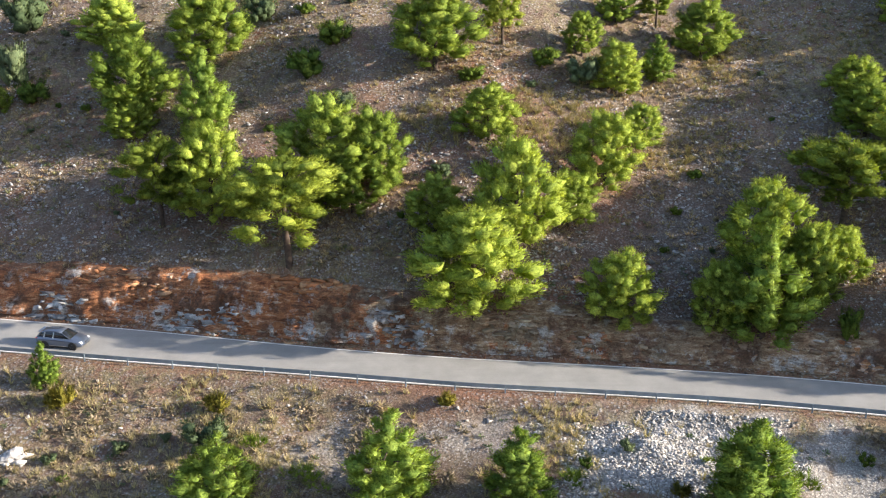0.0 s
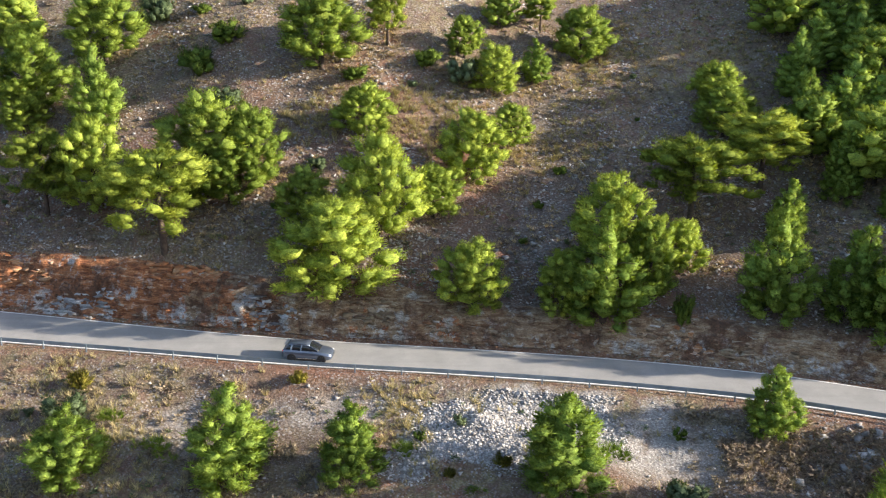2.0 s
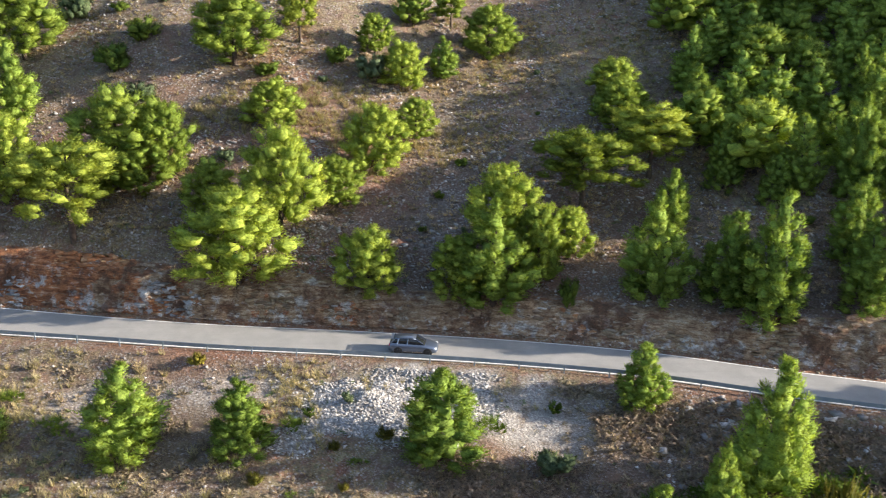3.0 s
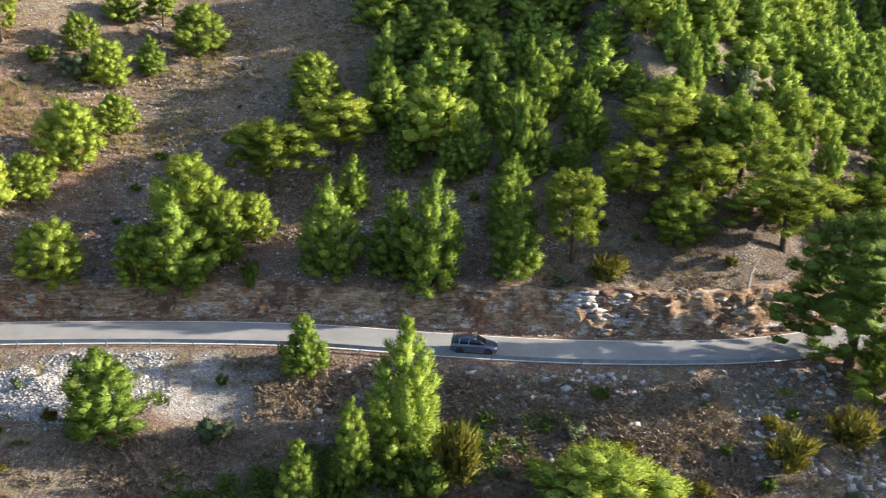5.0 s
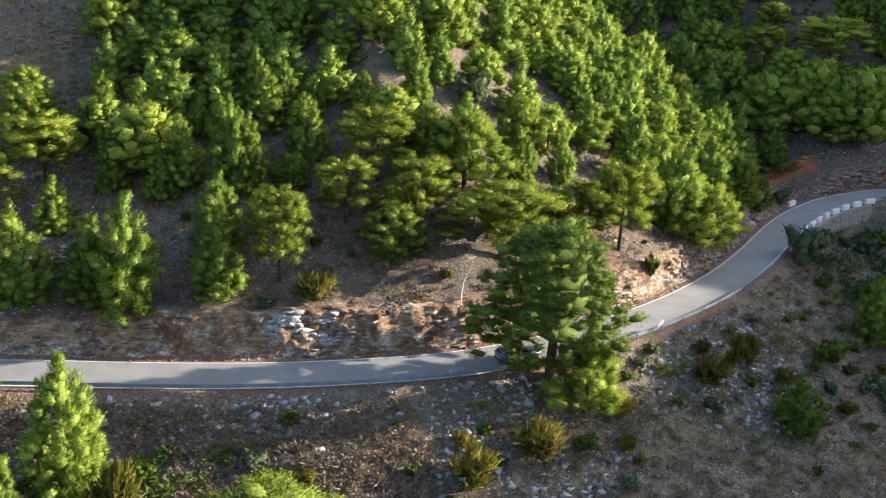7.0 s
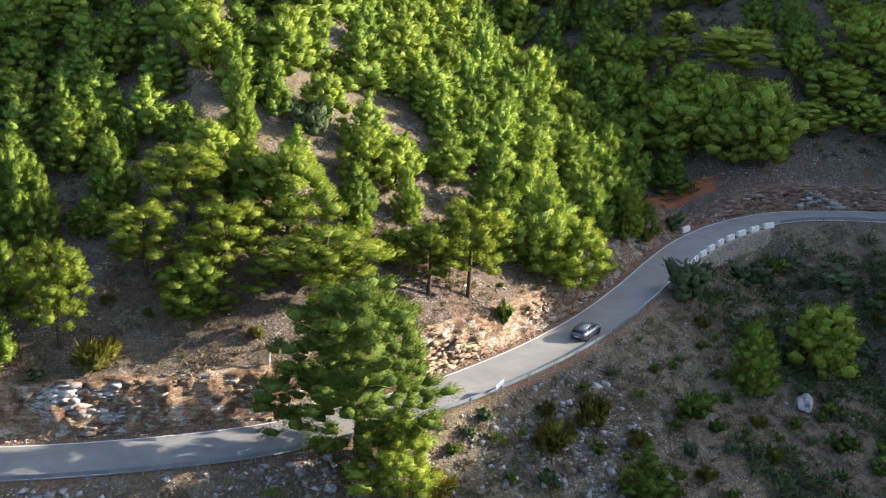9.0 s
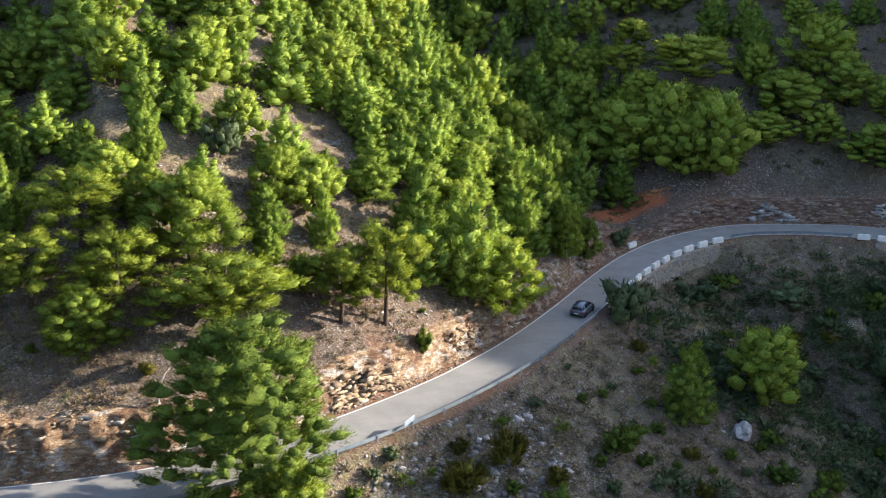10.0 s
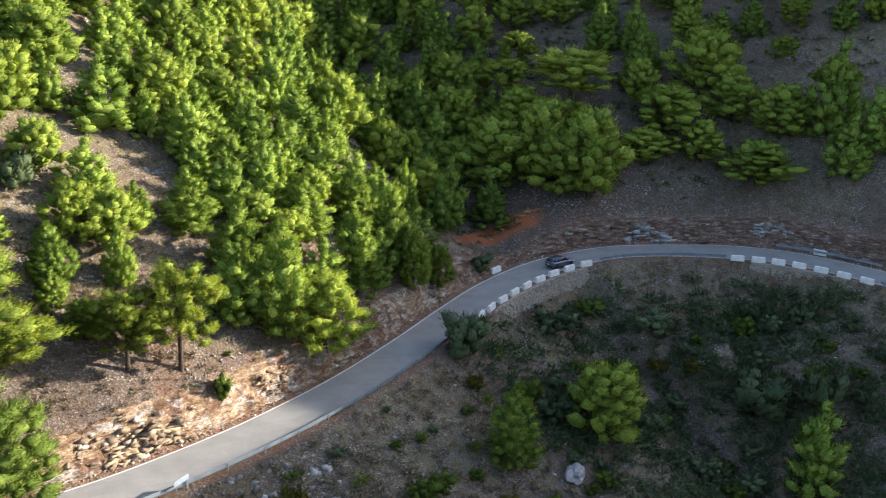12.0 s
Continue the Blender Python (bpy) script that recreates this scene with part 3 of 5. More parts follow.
def needle_cloud(clumps, rng, per, size, core, slim, lift=0.35):
    """Boughs of needles: each clump (centre, radii, the way it grows) is an uneven dense heart with thin shoots standing out of it."""
    hv, hf = ICO_V, ICO_F
    V, F, N, n = [], [], [], 0
    heart = np.mean([c[0] for c in clumps], axis=0)
    reach = max(1e-3, max(np.linalg.norm(np.array(c[0]) - heart) for c in clumps))
    for c, r, grow in clumps:
        c, r, g = np.array(c), np.array(r) * (0.85 + 0.35 * rng.random()), np.array(grow)
        crown_way = (c - heart) / reach
        stretch = lambda q: q + (q @ g)[:, None] * g * 0.5
        h = stretch(hv * r * core * (1 + 0.22 * rng.standard_normal((len(hv), 1))))
        V.append(h + c)
        F.append(hf + n)
        nn = hv + 0.35 * crown_way
        N.append(nn / np.linalg.norm(nn, axis=1, keepdims=True))
        n += len(hv)
        k = int(per * (0.8 + 0.4 * rng.random()))
        if not k:
            continue
        w = rng.standard_normal((k, 3)) + 0.5 * g
        w[:, 2] += lift
        w /= np.linalg.norm(w, axis=1, keepdims=True)
        root = c + stretch(w * r * (core * 0.85 + (1.05 - core) * rng.random((k, 1))))
        side = np.cross(w, rng.standard_normal((k, 3)))
        side /= np.linalg.norm(side, axis=1, keepdims=True) + 1e-9
        out = np.cross(w, side) * 0.5 * rng.standard_normal((k, 1)) + w * 0.6 + 0.4 * g + np.array([0, 0, 0.2])
        out /= np.linalg.norm(out, axis=1, keepdims=True)
        L = size * (0.6 + 0.8 * rng.random((k, 1)))
        V.append(np.stack([root - side * L * slim, root + side * L * slim, root + out * L * 1.25], 1).reshape(-1, 3))
        F.append(np.arange(3 * k).reshape(-1, 3) + n)
        nn = np.repeat(w * 0.8 + 0.4 * crown_way + 0.22 * rng.standard_normal((k, 3)), 3, 0)
        N.append(nn / np.linalg.norm(nn, axis=1, keepdims=True))
        n += 3 * k
    return np.vstack(V), np.vstack(F), np.vstack(N)


def clumps_mesh(name, clumps, material, rng, per=120, size=0.36, core=0.6, slim=0.17, lift=0.35):
    v, f, nn = needle_cloud(clumps, rng, per, size, core, slim, lift)
    return join_arrays(name, v, f, material, nn)


def tube(points, radii, sides=7):
    v, f = [], []
    for (p, r) in zip(points, radii):
        for k in range(sides):
            a = 2 * math.pi * k / sides
            v.append((p[0] + r * math.cos(a), p[1] + r * math.sin(a), p[2]))
    for i in range(len(points) - 1):
        for k in range(sides):
            f.append((i * sides + k, i * sides + (k + 1) % sides, i * sides + sides + (k + 1) % sides, i * sides + sides + k))
    f.append(tuple(range((len(points) - 1) * sides, len(points) * sides)))
    return v, f


def trunk_mesh(rng, height, radius, limbs, bend=0.04):
    """A tapered trunk of unit-free size with limbs that reach (angle, from, out, up)."""
    ph = rng.random() * 6.3
    mid = lambda u: (bend * height * math.sin(ph + 2.4 * u) * u, bend * height * math.cos(ph + 2.0 * u) * u, height * u)
    pts = [mid(u) for u in np.linspace(0, 1, 7)]
    pts[0] = (pts[0][0], pts[0][1], -0.5)
    v, f = tube(pts, [radius * (1.25 - 1.05 * u) for u in np.linspace(0, 1, 7)])
    for ang, u0, out, up in limbs:
        a = np.array(mid(u0))
        b = a + np.array([math.cos(ang) * out, math.sin(ang) * out, up])
        m = (a + b) / 2 + np.array([0, 0, 0.12 * out])
        v2, f2 = tube([a, m, b], [radius * 0.42, radius * 0.28, radius * 0.12], 5)
        f += [tuple(i + len(v) for i in q) for q in f2]
        v += v2
    return mesh_of("trunk", v, f, BARK, False)


def growing(a, rise):
    w = np.array([math.cos(a), math.sin(a), rise])
    return w / np.linalg.norm(w)


def crown_clumps(kind, rng, rich=1.0):
    """Clump places in a tree of height 1 and width 1 (so z runs to 1 and x, y to 0.5), with radii and the way each grows."""
    out = []
    if kind == "cone":
        layers = int(13 * rich ** 0.5)
        lean, ph = rng.random() * 6.283, rng.random() * 6.283
        for u in np.linspace(0.05, 0.97, layers):
            R = 0.48 * (1 - u) ** 0.70 * (0.66 + 0.34 * min(1, u / 0.3)) * (1 + 0.13 * math.sin(9 * u + ph))
            k = max(1, int(R * 21 * rich ** 0.5))
            for j in range(k):
                a = 2 * math.pi * (j + rng.random() * 0.8) / k + u * 17
                q = R * (0.66 + 0.34 * rng.random()) * (1 + 0.14 * math.sin(2 * a + lean + 5 * u)) if k > 1 else 0.02
                r = (0.055 + 0.10 * R + 0.02 * rng.random()) / rich ** 0.35
                out.append(((q * math.cos(a), q * math.sin(a), u - 0.05 + 0.08 * rng.random()), (r, r, r * 0.8), growing(a, 0.4 + 1.3 * u)))
        for u in np.linspace(0.14, 0.8, 6):
            R = 0.30 * (1 - u) ** 0.62
            out.append(((0, 0, u), (R, R, 0.13), (0, 0, 1)))
    elif kind in ("round", "giant"):
        big = kind == "giant"
        n, ph = (int(92 * rich), rng.random() * 6.3) if not big else (270, 1.0)
        k3 = 0.30 if not big else 0.20
        for j in range(n):
            u = (j + 0.5) / n
            a = j * 2.4 + 0.7 * rng.random()
            R = 0.46 * math.sin(math.pi * (0.13 + 0.84 * u)) ** 0.7 * (1 - 0.18 * u)
            if big:
                R = 0.45 * min(1.0, (u + 0.1) / 0.28) ** 0.7 * (1 - u ** 2.5) ** 0.6
            R *= 1 + k3 * math.sin(3 * a + ph + 5 * u) * (1 - 0.4 * u) + 0.12 * math.sin(7 * a + 2 * ph)
            q = R * (0.62 + 0.38 * rng.random() ** 0.5)
            r = (0.068 + 0.045 * rng.random()) * (0.66 if big else 1.0) / rich ** 0.35
            z = (0.18 if big else 0.13) + (0.77 if big else 0.80) * u + 0.04 * rng.standard_normal()
            out.append(((q * math.cos(a), q * math.sin(a), min(z, 0.96)), (r, r, r * (0.6 if big else 0.8)), growing(a, 0.35 + 0.9 * u)))
        for u in np.linspace(0.28, 0.8, 5):
            R = (0.33 if big else 0.26) * math.sin(math.pi * (0.13 + 0.8 * u)) ** 0.7
            out.append(((0.05 * rng.standard_normal(), 0.05 * rng.standard_normal(), u), (R, R, 0.11), (0, 0, 0)))
    elif kind == "umbrella":
        n, ph = int(74 * rich), rng.random() * 6.3
        for j in range(n):
            a, q = j * 2.4 + 0.6 * rng.random(), 0.44 * math.sqrt((j + 0.5) / n)
            q *= 1 + 0.24 * math.sin(2 * a + ph) + 0.12 * math.sin(5 * a + 2 * ph)
            z = 0.93 - 1.1 * q * q - 0.32 * rng.random() ** 1.5 + 0.05 * math.sin(3 * a + ph)
            r = (0.06 + 0.045 * rng.random()) / rich ** 0.35
            out.append(((q * math.cos(a), q * math.sin(a), z), (r * 1.15, r * 1.15, r * 0.7), growing(a, 0.5)))
        for j in range(int(26 * rich)):
            a, q = rng.random() * 6.283, 0.10 + 0.30 * rng.random()
            out.append(((q * math.cos(a), q * math.sin(a), 0.30 + 0.3 * rng.random()), (0.085, 0.085, 0.055), growing(a, 0.3)))
    else:
        for j in range(20):
            a, q = rng.random() * 6.283, 0.38 * math.sqrt(rng.random())
            z = (0.26 + 0.52 * rng.random()) * (1 - 0.9 * q * q)
            r = 0.13 + 0.07 * rng.random()
            out.append(((q * math.cos(a), q * math.sin(a), z), (r, r, r * 0.95), growing(a, 1.2)))
    return out


NOMINAL = {"cone": (7.0, 5.0), "round": (7.0, 6.5), "umbrella": (7.5, 6.5), "giant": (15.0, 12.0), "bush": (2.6, 2.8), "olive": (2.8, 3.2), "broom": (1.4, 1.9), "palm": (1.5, 2.2)}
KIND_SEED = {"cone": 1, "round": 2, "umbrella": 3, "bush": 4, "olive": 5, "broom": 6, "palm": 7, "giant": 8}
VARIANTS = {}


def palm_mesh(rng):
    """A low fan palm: rosettes of stiff pointed leaves."""
    v, f = [], []
    for _ in range(5):
        cx, cy = 0.5 * rng.standard_normal(2)
        for _ in range(15):
            a, el = rng.random() * 6.283, 0.35 + 0.9 * rng.random()
            w = np.array([math.cos(a) * math.cos(el), math.sin(a) * math.cos(el), math.sin(el)])
            sd = np.array([-math.sin(a), math.cos(a), 0])
            L = 0.6 + 0.5 * rng.random()
            hub = np.array([cx, cy, 0.15]) + w * L * 0.55
            for b in np.linspace(-1.0, 1.0, 6):
                tip = hub + (w * math.cos(b) + sd * math.sin(b)) * L * 0.5
                n = len(v)
                v += [hub - sd * 0.03, hub + sd * 0.03, tip]
                f.append((n, n + 1, n + 2))
    return mesh_of("palm_leaves", v, f, NEEDLES["palm"])


def sized(clumps, h, w):
    return [((c[0] * w, c[1] * w, c[2] * h), (r[0] * w, r[1] * w, r[2] * (h + w) / 2), g) for c, r, g in clumps]


def variant(kind, i):
    if (kind, i) in VARIANTS:
        return VARIANTS[kind, i]
    rng = np.random.default_rng(100 * KIND_SEED[kind] + i)
    h, w = NOMINAL[kind]
    scaled = sized(crown_clumps(kind, rng), h, w) if kind != "palm" else []
    if kind == "palm":
        got = (None, palm_mesh(rng))
    elif kind in ("bush", "olive"):
        got = (None, clumps_mesh("leaves", scaled, NEEDLES[kind], rng, 60, 0.2, 0.68, 0.2))
    elif kind == "broom":
        got = (None, clumps_mesh("leaves", scaled, NEEDLES[kind], rng, 44, 0.3, 0.6, 0.10, 0.8))
    else:
        low = {"cone": 0.3, "round": 0.35, "umbrella": 0.45, "giant": 0.25}[kind]
        limbs = [(rng.random() * 6.3, low + 0.45 * rng.random(), w * (0.16 + 0.14 * rng.random()), h * (0.06 + 0.1 * rng.random())) for _ in range(7)]
        got = (trunk_mesh(rng, h * 0.9, 0.025 * h, limbs), clumps_mesh("crown", scaled, NEEDLES[kind], rng, {"cone": 165, "round": 175, "umbrella": 175, "giant": 200}[kind], 0.165, 0.60, 0.16))
    VARIANTS[kind, i] = got
    return got


LABELS = {"cone": ("pine_tree", "young bushy Aleppo pine with bright green needles", "pine tree", "pines on the hillside"),
          "round": ("pine_tree", "rounded Aleppo pine with clumps of yellow-green needles", "pine tree", "pines on the hillside"),
          "umbrella": ("pine_tree", "spreading Aleppo pine on a bare dark trunk", "pine tree", "pines on the hillside"),
          "giant": ("pine_tree", "tall dark old pine with layered boughs at the roadside", "pine tree", "pines on the hillside"),
          "bush": ("bush", "low rounded green bush on stony ground", "bush", "bushes on the hillside"),
          "olive": ("bush", "grey-green wild olive bush on dry ground", "bush", "bushes on the hillside"),
          "broom": ("bush", "yellowish broom bush on dry ground", "bush", "bushes on the hillside"),
          "palm": ("dwarf_palm", "low dwarf fan palm on the valley side", "palm", "dwarf palms")}
PLANTED = []


def plant(kind, x, y, height, width, i=None, plain=False):
    rng = random.Random(int(x * 131 + y * 977))
    i = rng.randrange({"cone": 5, "round": 6, "umbrella": 4, "giant": 1}.get(kind, 3)) if i is None else i
    stem, leaves = variant(kind, i)
    if plain or (kind in ("cone", "round", "umbrella") and (x > 148 or y > 114)):
        leaves = plain_crown(kind, i % 3)
    h, w = NOMINAL[kind]
    width *= {"cone": 1.16, "round": 1.16, "umbrella": 1.2}.get(kind, 1.0)
    name, label, category, group = LABELS[kind]
    m = pose(x, y, ground_z(x, y) - 0.05, rng.uniform(-2, 2), rng.uniform(-2, 2), rng.uniform(0, 360)) @ Matrix.Diagonal((width / w, width / w, height / h, 1))
    if stem is None:
        ob = put(name, leaves, None, m)
    else:
        ob = new(name)
        ob.matrix_basis = m
        put("trunk", stem, ob, None, "dark bark trunk with limbs")
        put("crown", leaves, ob)
    PLANTED.append((x, y, width))
    return tagged(ob, label, category, group)


WOOD = []


def far_variant(kind, i):
    """A plainer crown, with fewer and larger boughs, for the wood further off."""
    rng = np.random.default_rng(900 + 10 * KIND_SEED[kind] + i)
    h, w = NOMINAL[kind]
    return needle_cloud(sized(crown_clumps(kind, rng, 0.62), h, w), rng, 46, 0.27, 0.72, 0.19)


def plain_crown(kind, i):
    if ("plain", kind, i) not in VARIANTS:
        v, f, n = far_variant(kind, i)
        VARIANTS["plain", kind, i] = join_arrays("crown", v, f, NEEDLES[kind], n)
    return VARIANTS["plain", kind, i]


def far_plant(kind, x, y, height, width):
    WOOD.append((kind, x, y, height, width))
    PLANTED.append((x, y, width))


def join_arrays(name, V, F, material, N=None):
    me = bpy.data.meshes.new(name)
    me.vertices.add(len(V))
    me.vertices.foreach_set("co", np.ascontiguousarray(V, dtype=np.float32).ravel())
    me.loops.add(F.size)
    me.loops.foreach_set("vertex_index", np.ascontiguousarray(F, dtype=np.int32).ravel())
    me.polygons.add(len(F))
    me.polygons.foreach_set("loop_start", np.arange(len(F), dtype=np.int32) * F.shape[1])
    me.update(calc_edges=True)
    if N is not None:
        me.polygons.foreach_set("use_smooth", [True] * len(F))
        me.normals_split_custom_set_from_vertices(N.tolist())
    me.materials.append(material)
    return me


def build_wood():
    rng = np.random.default_rng(77)
    bases = {(k, i): far_variant(k, i) for k in ("cone", "round", "umbrella") for i in range(3)}
    for kind in ("cone", "round", "umbrella"):
        V, F, N, n = [], [], [], 0
        for kd, x, y, height, width in WOOD:
            if kd != kind:
                continue
            v, f, nn = bases[kind, int(rng.integers(3))]
            h, w = NOMINAL[kind]
            a = rng.random() * 6.283
            R = np.array([[math.cos(a), -math.sin(a), 0], [math.sin(a), math.cos(a), 0], [0, 0, 1]])
            V.append((v * (width / w, width / w, height / h)) @ R.T + (x, y, ground_z(x, y) - 0.1))
            N.append(nn @ R.T)
            F.append(f + n)
            n += len(v)
        if V:
            ob = put("far_wood", join_arrays("far_wood", np.vstack(V), np.vstack(F), NEEDLES[kind], np.vstack(N)))
            tagged(ob, "dense pine wood on the spur and the far slopes", "wood", "", "stuff")


# ---- loose stuff on the ground ----
def strew(name, base, places, sizes, material, label, category, seed, squash=(1, 1, 0.7), upright=False, sink=0.25, heading=None):
    """One object of many small pieces, each a turned and scaled copy of one of the base shapes."""
    rng = np.random.default_rng(seed)
    x, y = places[:, 0], places[:, 1]
    z = terrain(x, y) if places.shape[1] == 2 else places[:, 2]
    k = len(x)
    pick = rng.integers(len(base), size=k)
    V, F, n = [], [], 0
    for b, (bv, bf) in enumerate(base):
        m = np.where(pick == b)[0]
        if not len(m):
            continue
        a = rng.random(len(m)) * 6.283 if heading is None else heading[m] + 0.25 * rng.standard_normal(len(m))
        t = (rng.random(len(m)) - 0.5) * (0.3 if upright else 1.2)
        ca, sa, ct, st = np.cos(a), np.sin(a), np.cos(t), np.sin(t)
        p = bv[None] * np.array(squash) * sizes[m][:, None, None] * (0.75 + 0.5 * rng.random((len(m), 1, 3)))
        yy, zz = p[..., 1] * ct[:, None] - p[..., 2] * st[:, None], p[..., 1] * st[:, None] + p[..., 2] * ct[:, None]
        xx = p[..., 0] * ca[:, None] - yy * sa[:, None]
        yy = p[..., 0] * sa[:, None] + yy * ca[:, None]
        q = np.stack([xx + x[m][:, None], yy + y[m][:, None], zz + (z[m] - (sink - 0.25) * sizes[m])[:, None]], -1)
        V.append(q.reshape(-1, 3))
        F.append((bf[None] + (np.arange(len(m)) * len(bv))[:, None, None]).reshape(-1, bf.shape[1]) + n)
        n += len(m) * len(bv)
    ob = put(name, join_arrays(name, np.vstack(V), np.vstack(F), material))
    return tagged(ob, label, category, "", "stuff")


def chunk(seed, box=0.5):
    """An angular stone: a cube with its corners pulled about."""
    rng = np.random.default_rng(seed)
    v = np.array([(a, b, c) for a in (-1, 1) for b in (-1, 1) for c in (-1, 1)], float) * box
    v += 0.22 * rng.standard_normal(v.shape)
    f = np.array([(0, 1, 3), (0, 3, 2), (4, 6, 7), (4, 7, 5), (0, 4, 5), (0, 5, 1), (2, 3, 7), (2, 7, 6), (0, 2, 6), (0, 6, 4), (1, 5, 7), (1, 7, 3)])
    return v, f


def chip(seed):
    """A small sharp stone of six faces."""
    rng = np.random.default_rng(seed)
    v = np.array([(0.6, 0, 0), (-0.35, 0.55, 0), (-0.4, -0.5, 0), (0.05, 0, 0.6), (0, 0, -0.4)]) + 0.15 * rng.standard_normal((5, 3))
    return v, np.array([(0, 1, 3), (1, 2, 3), (2, 0, 3), (1, 0, 4), (2, 1, 4), (0, 2, 4)])


def tuft(seed, blades=18, spread=0.6):
    """A tussock of thin leaning blades, one metre high."""
    rng = np.random.default_rng(seed)
    v = []
    for k in range(blades):
        a, r = rng.random() * 6.283, 0.16 * rng.random()
        w = np.array([math.cos(a), math.sin(a), 0])
        sd = np.array([-w[1], w[0], 0]) * 0.032
        L = spread * (0.3 + rng.random())
        v += [w * r - sd, w * r + sd, w * (r + L) + (0, 0, 0.5 + 0.5 * rng.random())]
    return np.array(v), np.arange(3 * blades).reshape(-1, 3)


def cushion(seed, k=30, slim=0.065):
    """A low rounded shrub of many short twigs, two metres across before scaling."""
    rng = np.random.default_rng(seed)
    w = rng.standard_normal((k, 3))
    w[:, 2] = np.abs(w[:, 2]) * 0.8 + 0.1
    w /= np.linalg.norm(w, axis=1, keepdims=True)
    side = np.cross(w, rng.standard_normal((k, 3)))
    side /= np.linalg.norm(side, axis=1, keepdims=True)
    root = w * (0.15 + 0.5 * rng.random((k, 1)))
    tip = root + (w * 0.5 + np.cross(w, side) * 0.35) * (0.6 + 0.6 * rng.random((k, 1)))
    v = np.stack([root - side * slim * 1.6, root + side * slim * 1.6, tip], 1).reshape(-1, 3)
    return v, np.arange(3 * k).reshape(-1, 3)


build_bank()


# ---- guardrails and blocks ----
build_guardrail(s_at(-62), 330.0, -1)
build_guardrail(361.0, 382.0, -1)
build_guardrail(406.5, 440.0, -1)
build_guardrail(390.0, 404.0, 1, 0.5)
for k in range(9):
    build_block(331.0 + 3.4 * k, -1, 0.5, 4 * math.sin(k * 2.1))
for k in range(7):
    build_block(383.8 + 3.45 * k, -1, 0.6, 3 * math.sin(k * 1.7))
build_block(346.6, 1, 0.75, -4)
build_block(395.6, 1, 0.95, 3)

# ---- trees and bushes, from the west to the east ----
plant("round", -38.6, 115.9, 6.4, 6.6)
plant("round", -33.3, 104.8, 9.2, 8.0)
plant("round", -33.3, 102.1, 5.0, 4.8)
plant("round", -26.4, 111.3, 8.3, 8.3)
plant("cone", -25.0, 101.8, 9.2, 6.0)
plant("umbrella", -27.2, 90.4, 9.2, 6.3)
plant("round", -22.3, 90.1, 9.6, 6.8)
plant("umbrella", -14.1, 84.5, 10.5, 9.1)
plant("round", -11.3, 92.7, 8.9, 8.6)
plant("round", -6.6, 92.2, 7.9, 5.8)
plant("round", -8.6, 89.6, 5.7, 5.4)
plant("round", -0.7, 85.9, 5.7, 5.0)
plant("round", 6.3, 84.4, 10.9, 7.5)
plant("round", 2.8, 79.3, 9.3, 9.9)
plant("round", 11.9, 88.6, 5.3, 4.9)
plant("round", 15.9, 93.2, 7.8, 6.2)
plant("round", 20.2, 98.9, 4.7, 4.5)
plant("round", 4.6, 97.2, 5.7, 5.6)
plant("round", -0.9, 107.3, 8.5, 8.9)
plant("bush", 3.1, 105.2, 2.0, 3.0)
plant("bush", -14.8, 107.3, 3.8, 4.4)
plant("bush", -11.9, 111.0, 3.4, 3.9)
plant("olive", -21.2, 115.9, 4.0, 4.2)
plant("umbrella", 6.6, 110.2, 7.6, 4.4)
plant("bush", 11.3, 107.8, 2.6, 3.1)
plant("round", 15.5, 110.7, 4.9, 3.9)
plant("round", 18.8, 106.3, 5.9, 5.2)
plant("olive", 15.1, 106.1, 3.6, 3.8)
plant("cone", 23.8, 109.4, 4.8, 3.9)
plant("round", 29.5, 113.1, 6.7, 6.3)
plant("umbrella", 25.1, 117.9, 5.1, 3.9)
plant("round", 20.3, 117.5, 4.5, 4.1)
plant("round", 15.4, 77.6, 7.1, 5.8)
plant("round", 28.6, 81.7, 9.2, 7.6)
plant("cone", 27.1, 76.3, 10.3, 7.7)
plant("round", 31.5, 78.4, 7.8, 5.1)
plant("round", 23.4, 76.9, 6.6, 4.6)
plant("round", 35.0, 80.7, 5.3, 4.1)
plant("umbrella", 37.1, 86.7, 9.1, 8.1)
plant("round", 43.1, 102.9, 5.3, 5.4)
plant("round", 43.1, 98.4, 5.8, 6.1)
plant("bush", -45.6, 108.7, 3.2, 3.5)
plant("olive", -48.6, 111.0, 5.6, 3.7)
plant("olive", -49.6, 119.2, 5.1, 5.7)
plant("round", -49.3, 108.0, 3.0, 2.6)
plant("bush", 34.1, 75.2, 3.9, 2.0)
plant("olive", -11.0, 103.1, 2.5, 3.7)
plant("olive", -0.2, 93.1, 1.5, 2.0)
plant("bush", -15.9, 115.8, 1.8, 2.3)
plant("cone", -16.4, 60.7, 6.5, 6.0)
plant("cone", -3.8, 59.8, 8.2, 6.7)
plant("cone", 5.5, 59.4, 6.4, 5.0)
plant("cone", 21.3, 57.9, 8.0, 6.9)
plant("olive", -18.3, 66.1, 3.0, 3.7)
plant("cone", -33.3, 73.6, 4.1, 2.5)
plant("broom", -31.0, 70.7, 2.1, 2.2)
plant("palm", -10.2, 62.6, 2.3, 3.1)
plant("palm", -14.3, 65.6, 2.3, 2.5)
plant("palm", 9.6, 60.8, 2.3, 2.2)
plant("broom", -18.1, 69.7, 1.7, 1.9)
plant("broom", 0.3, 69.5, 1.0, 1.4)
plant("cone", 38.3, 62.7, 5.9, 4.2)
plant("cone", 45.8, 52.5, 12.2, 6.5)
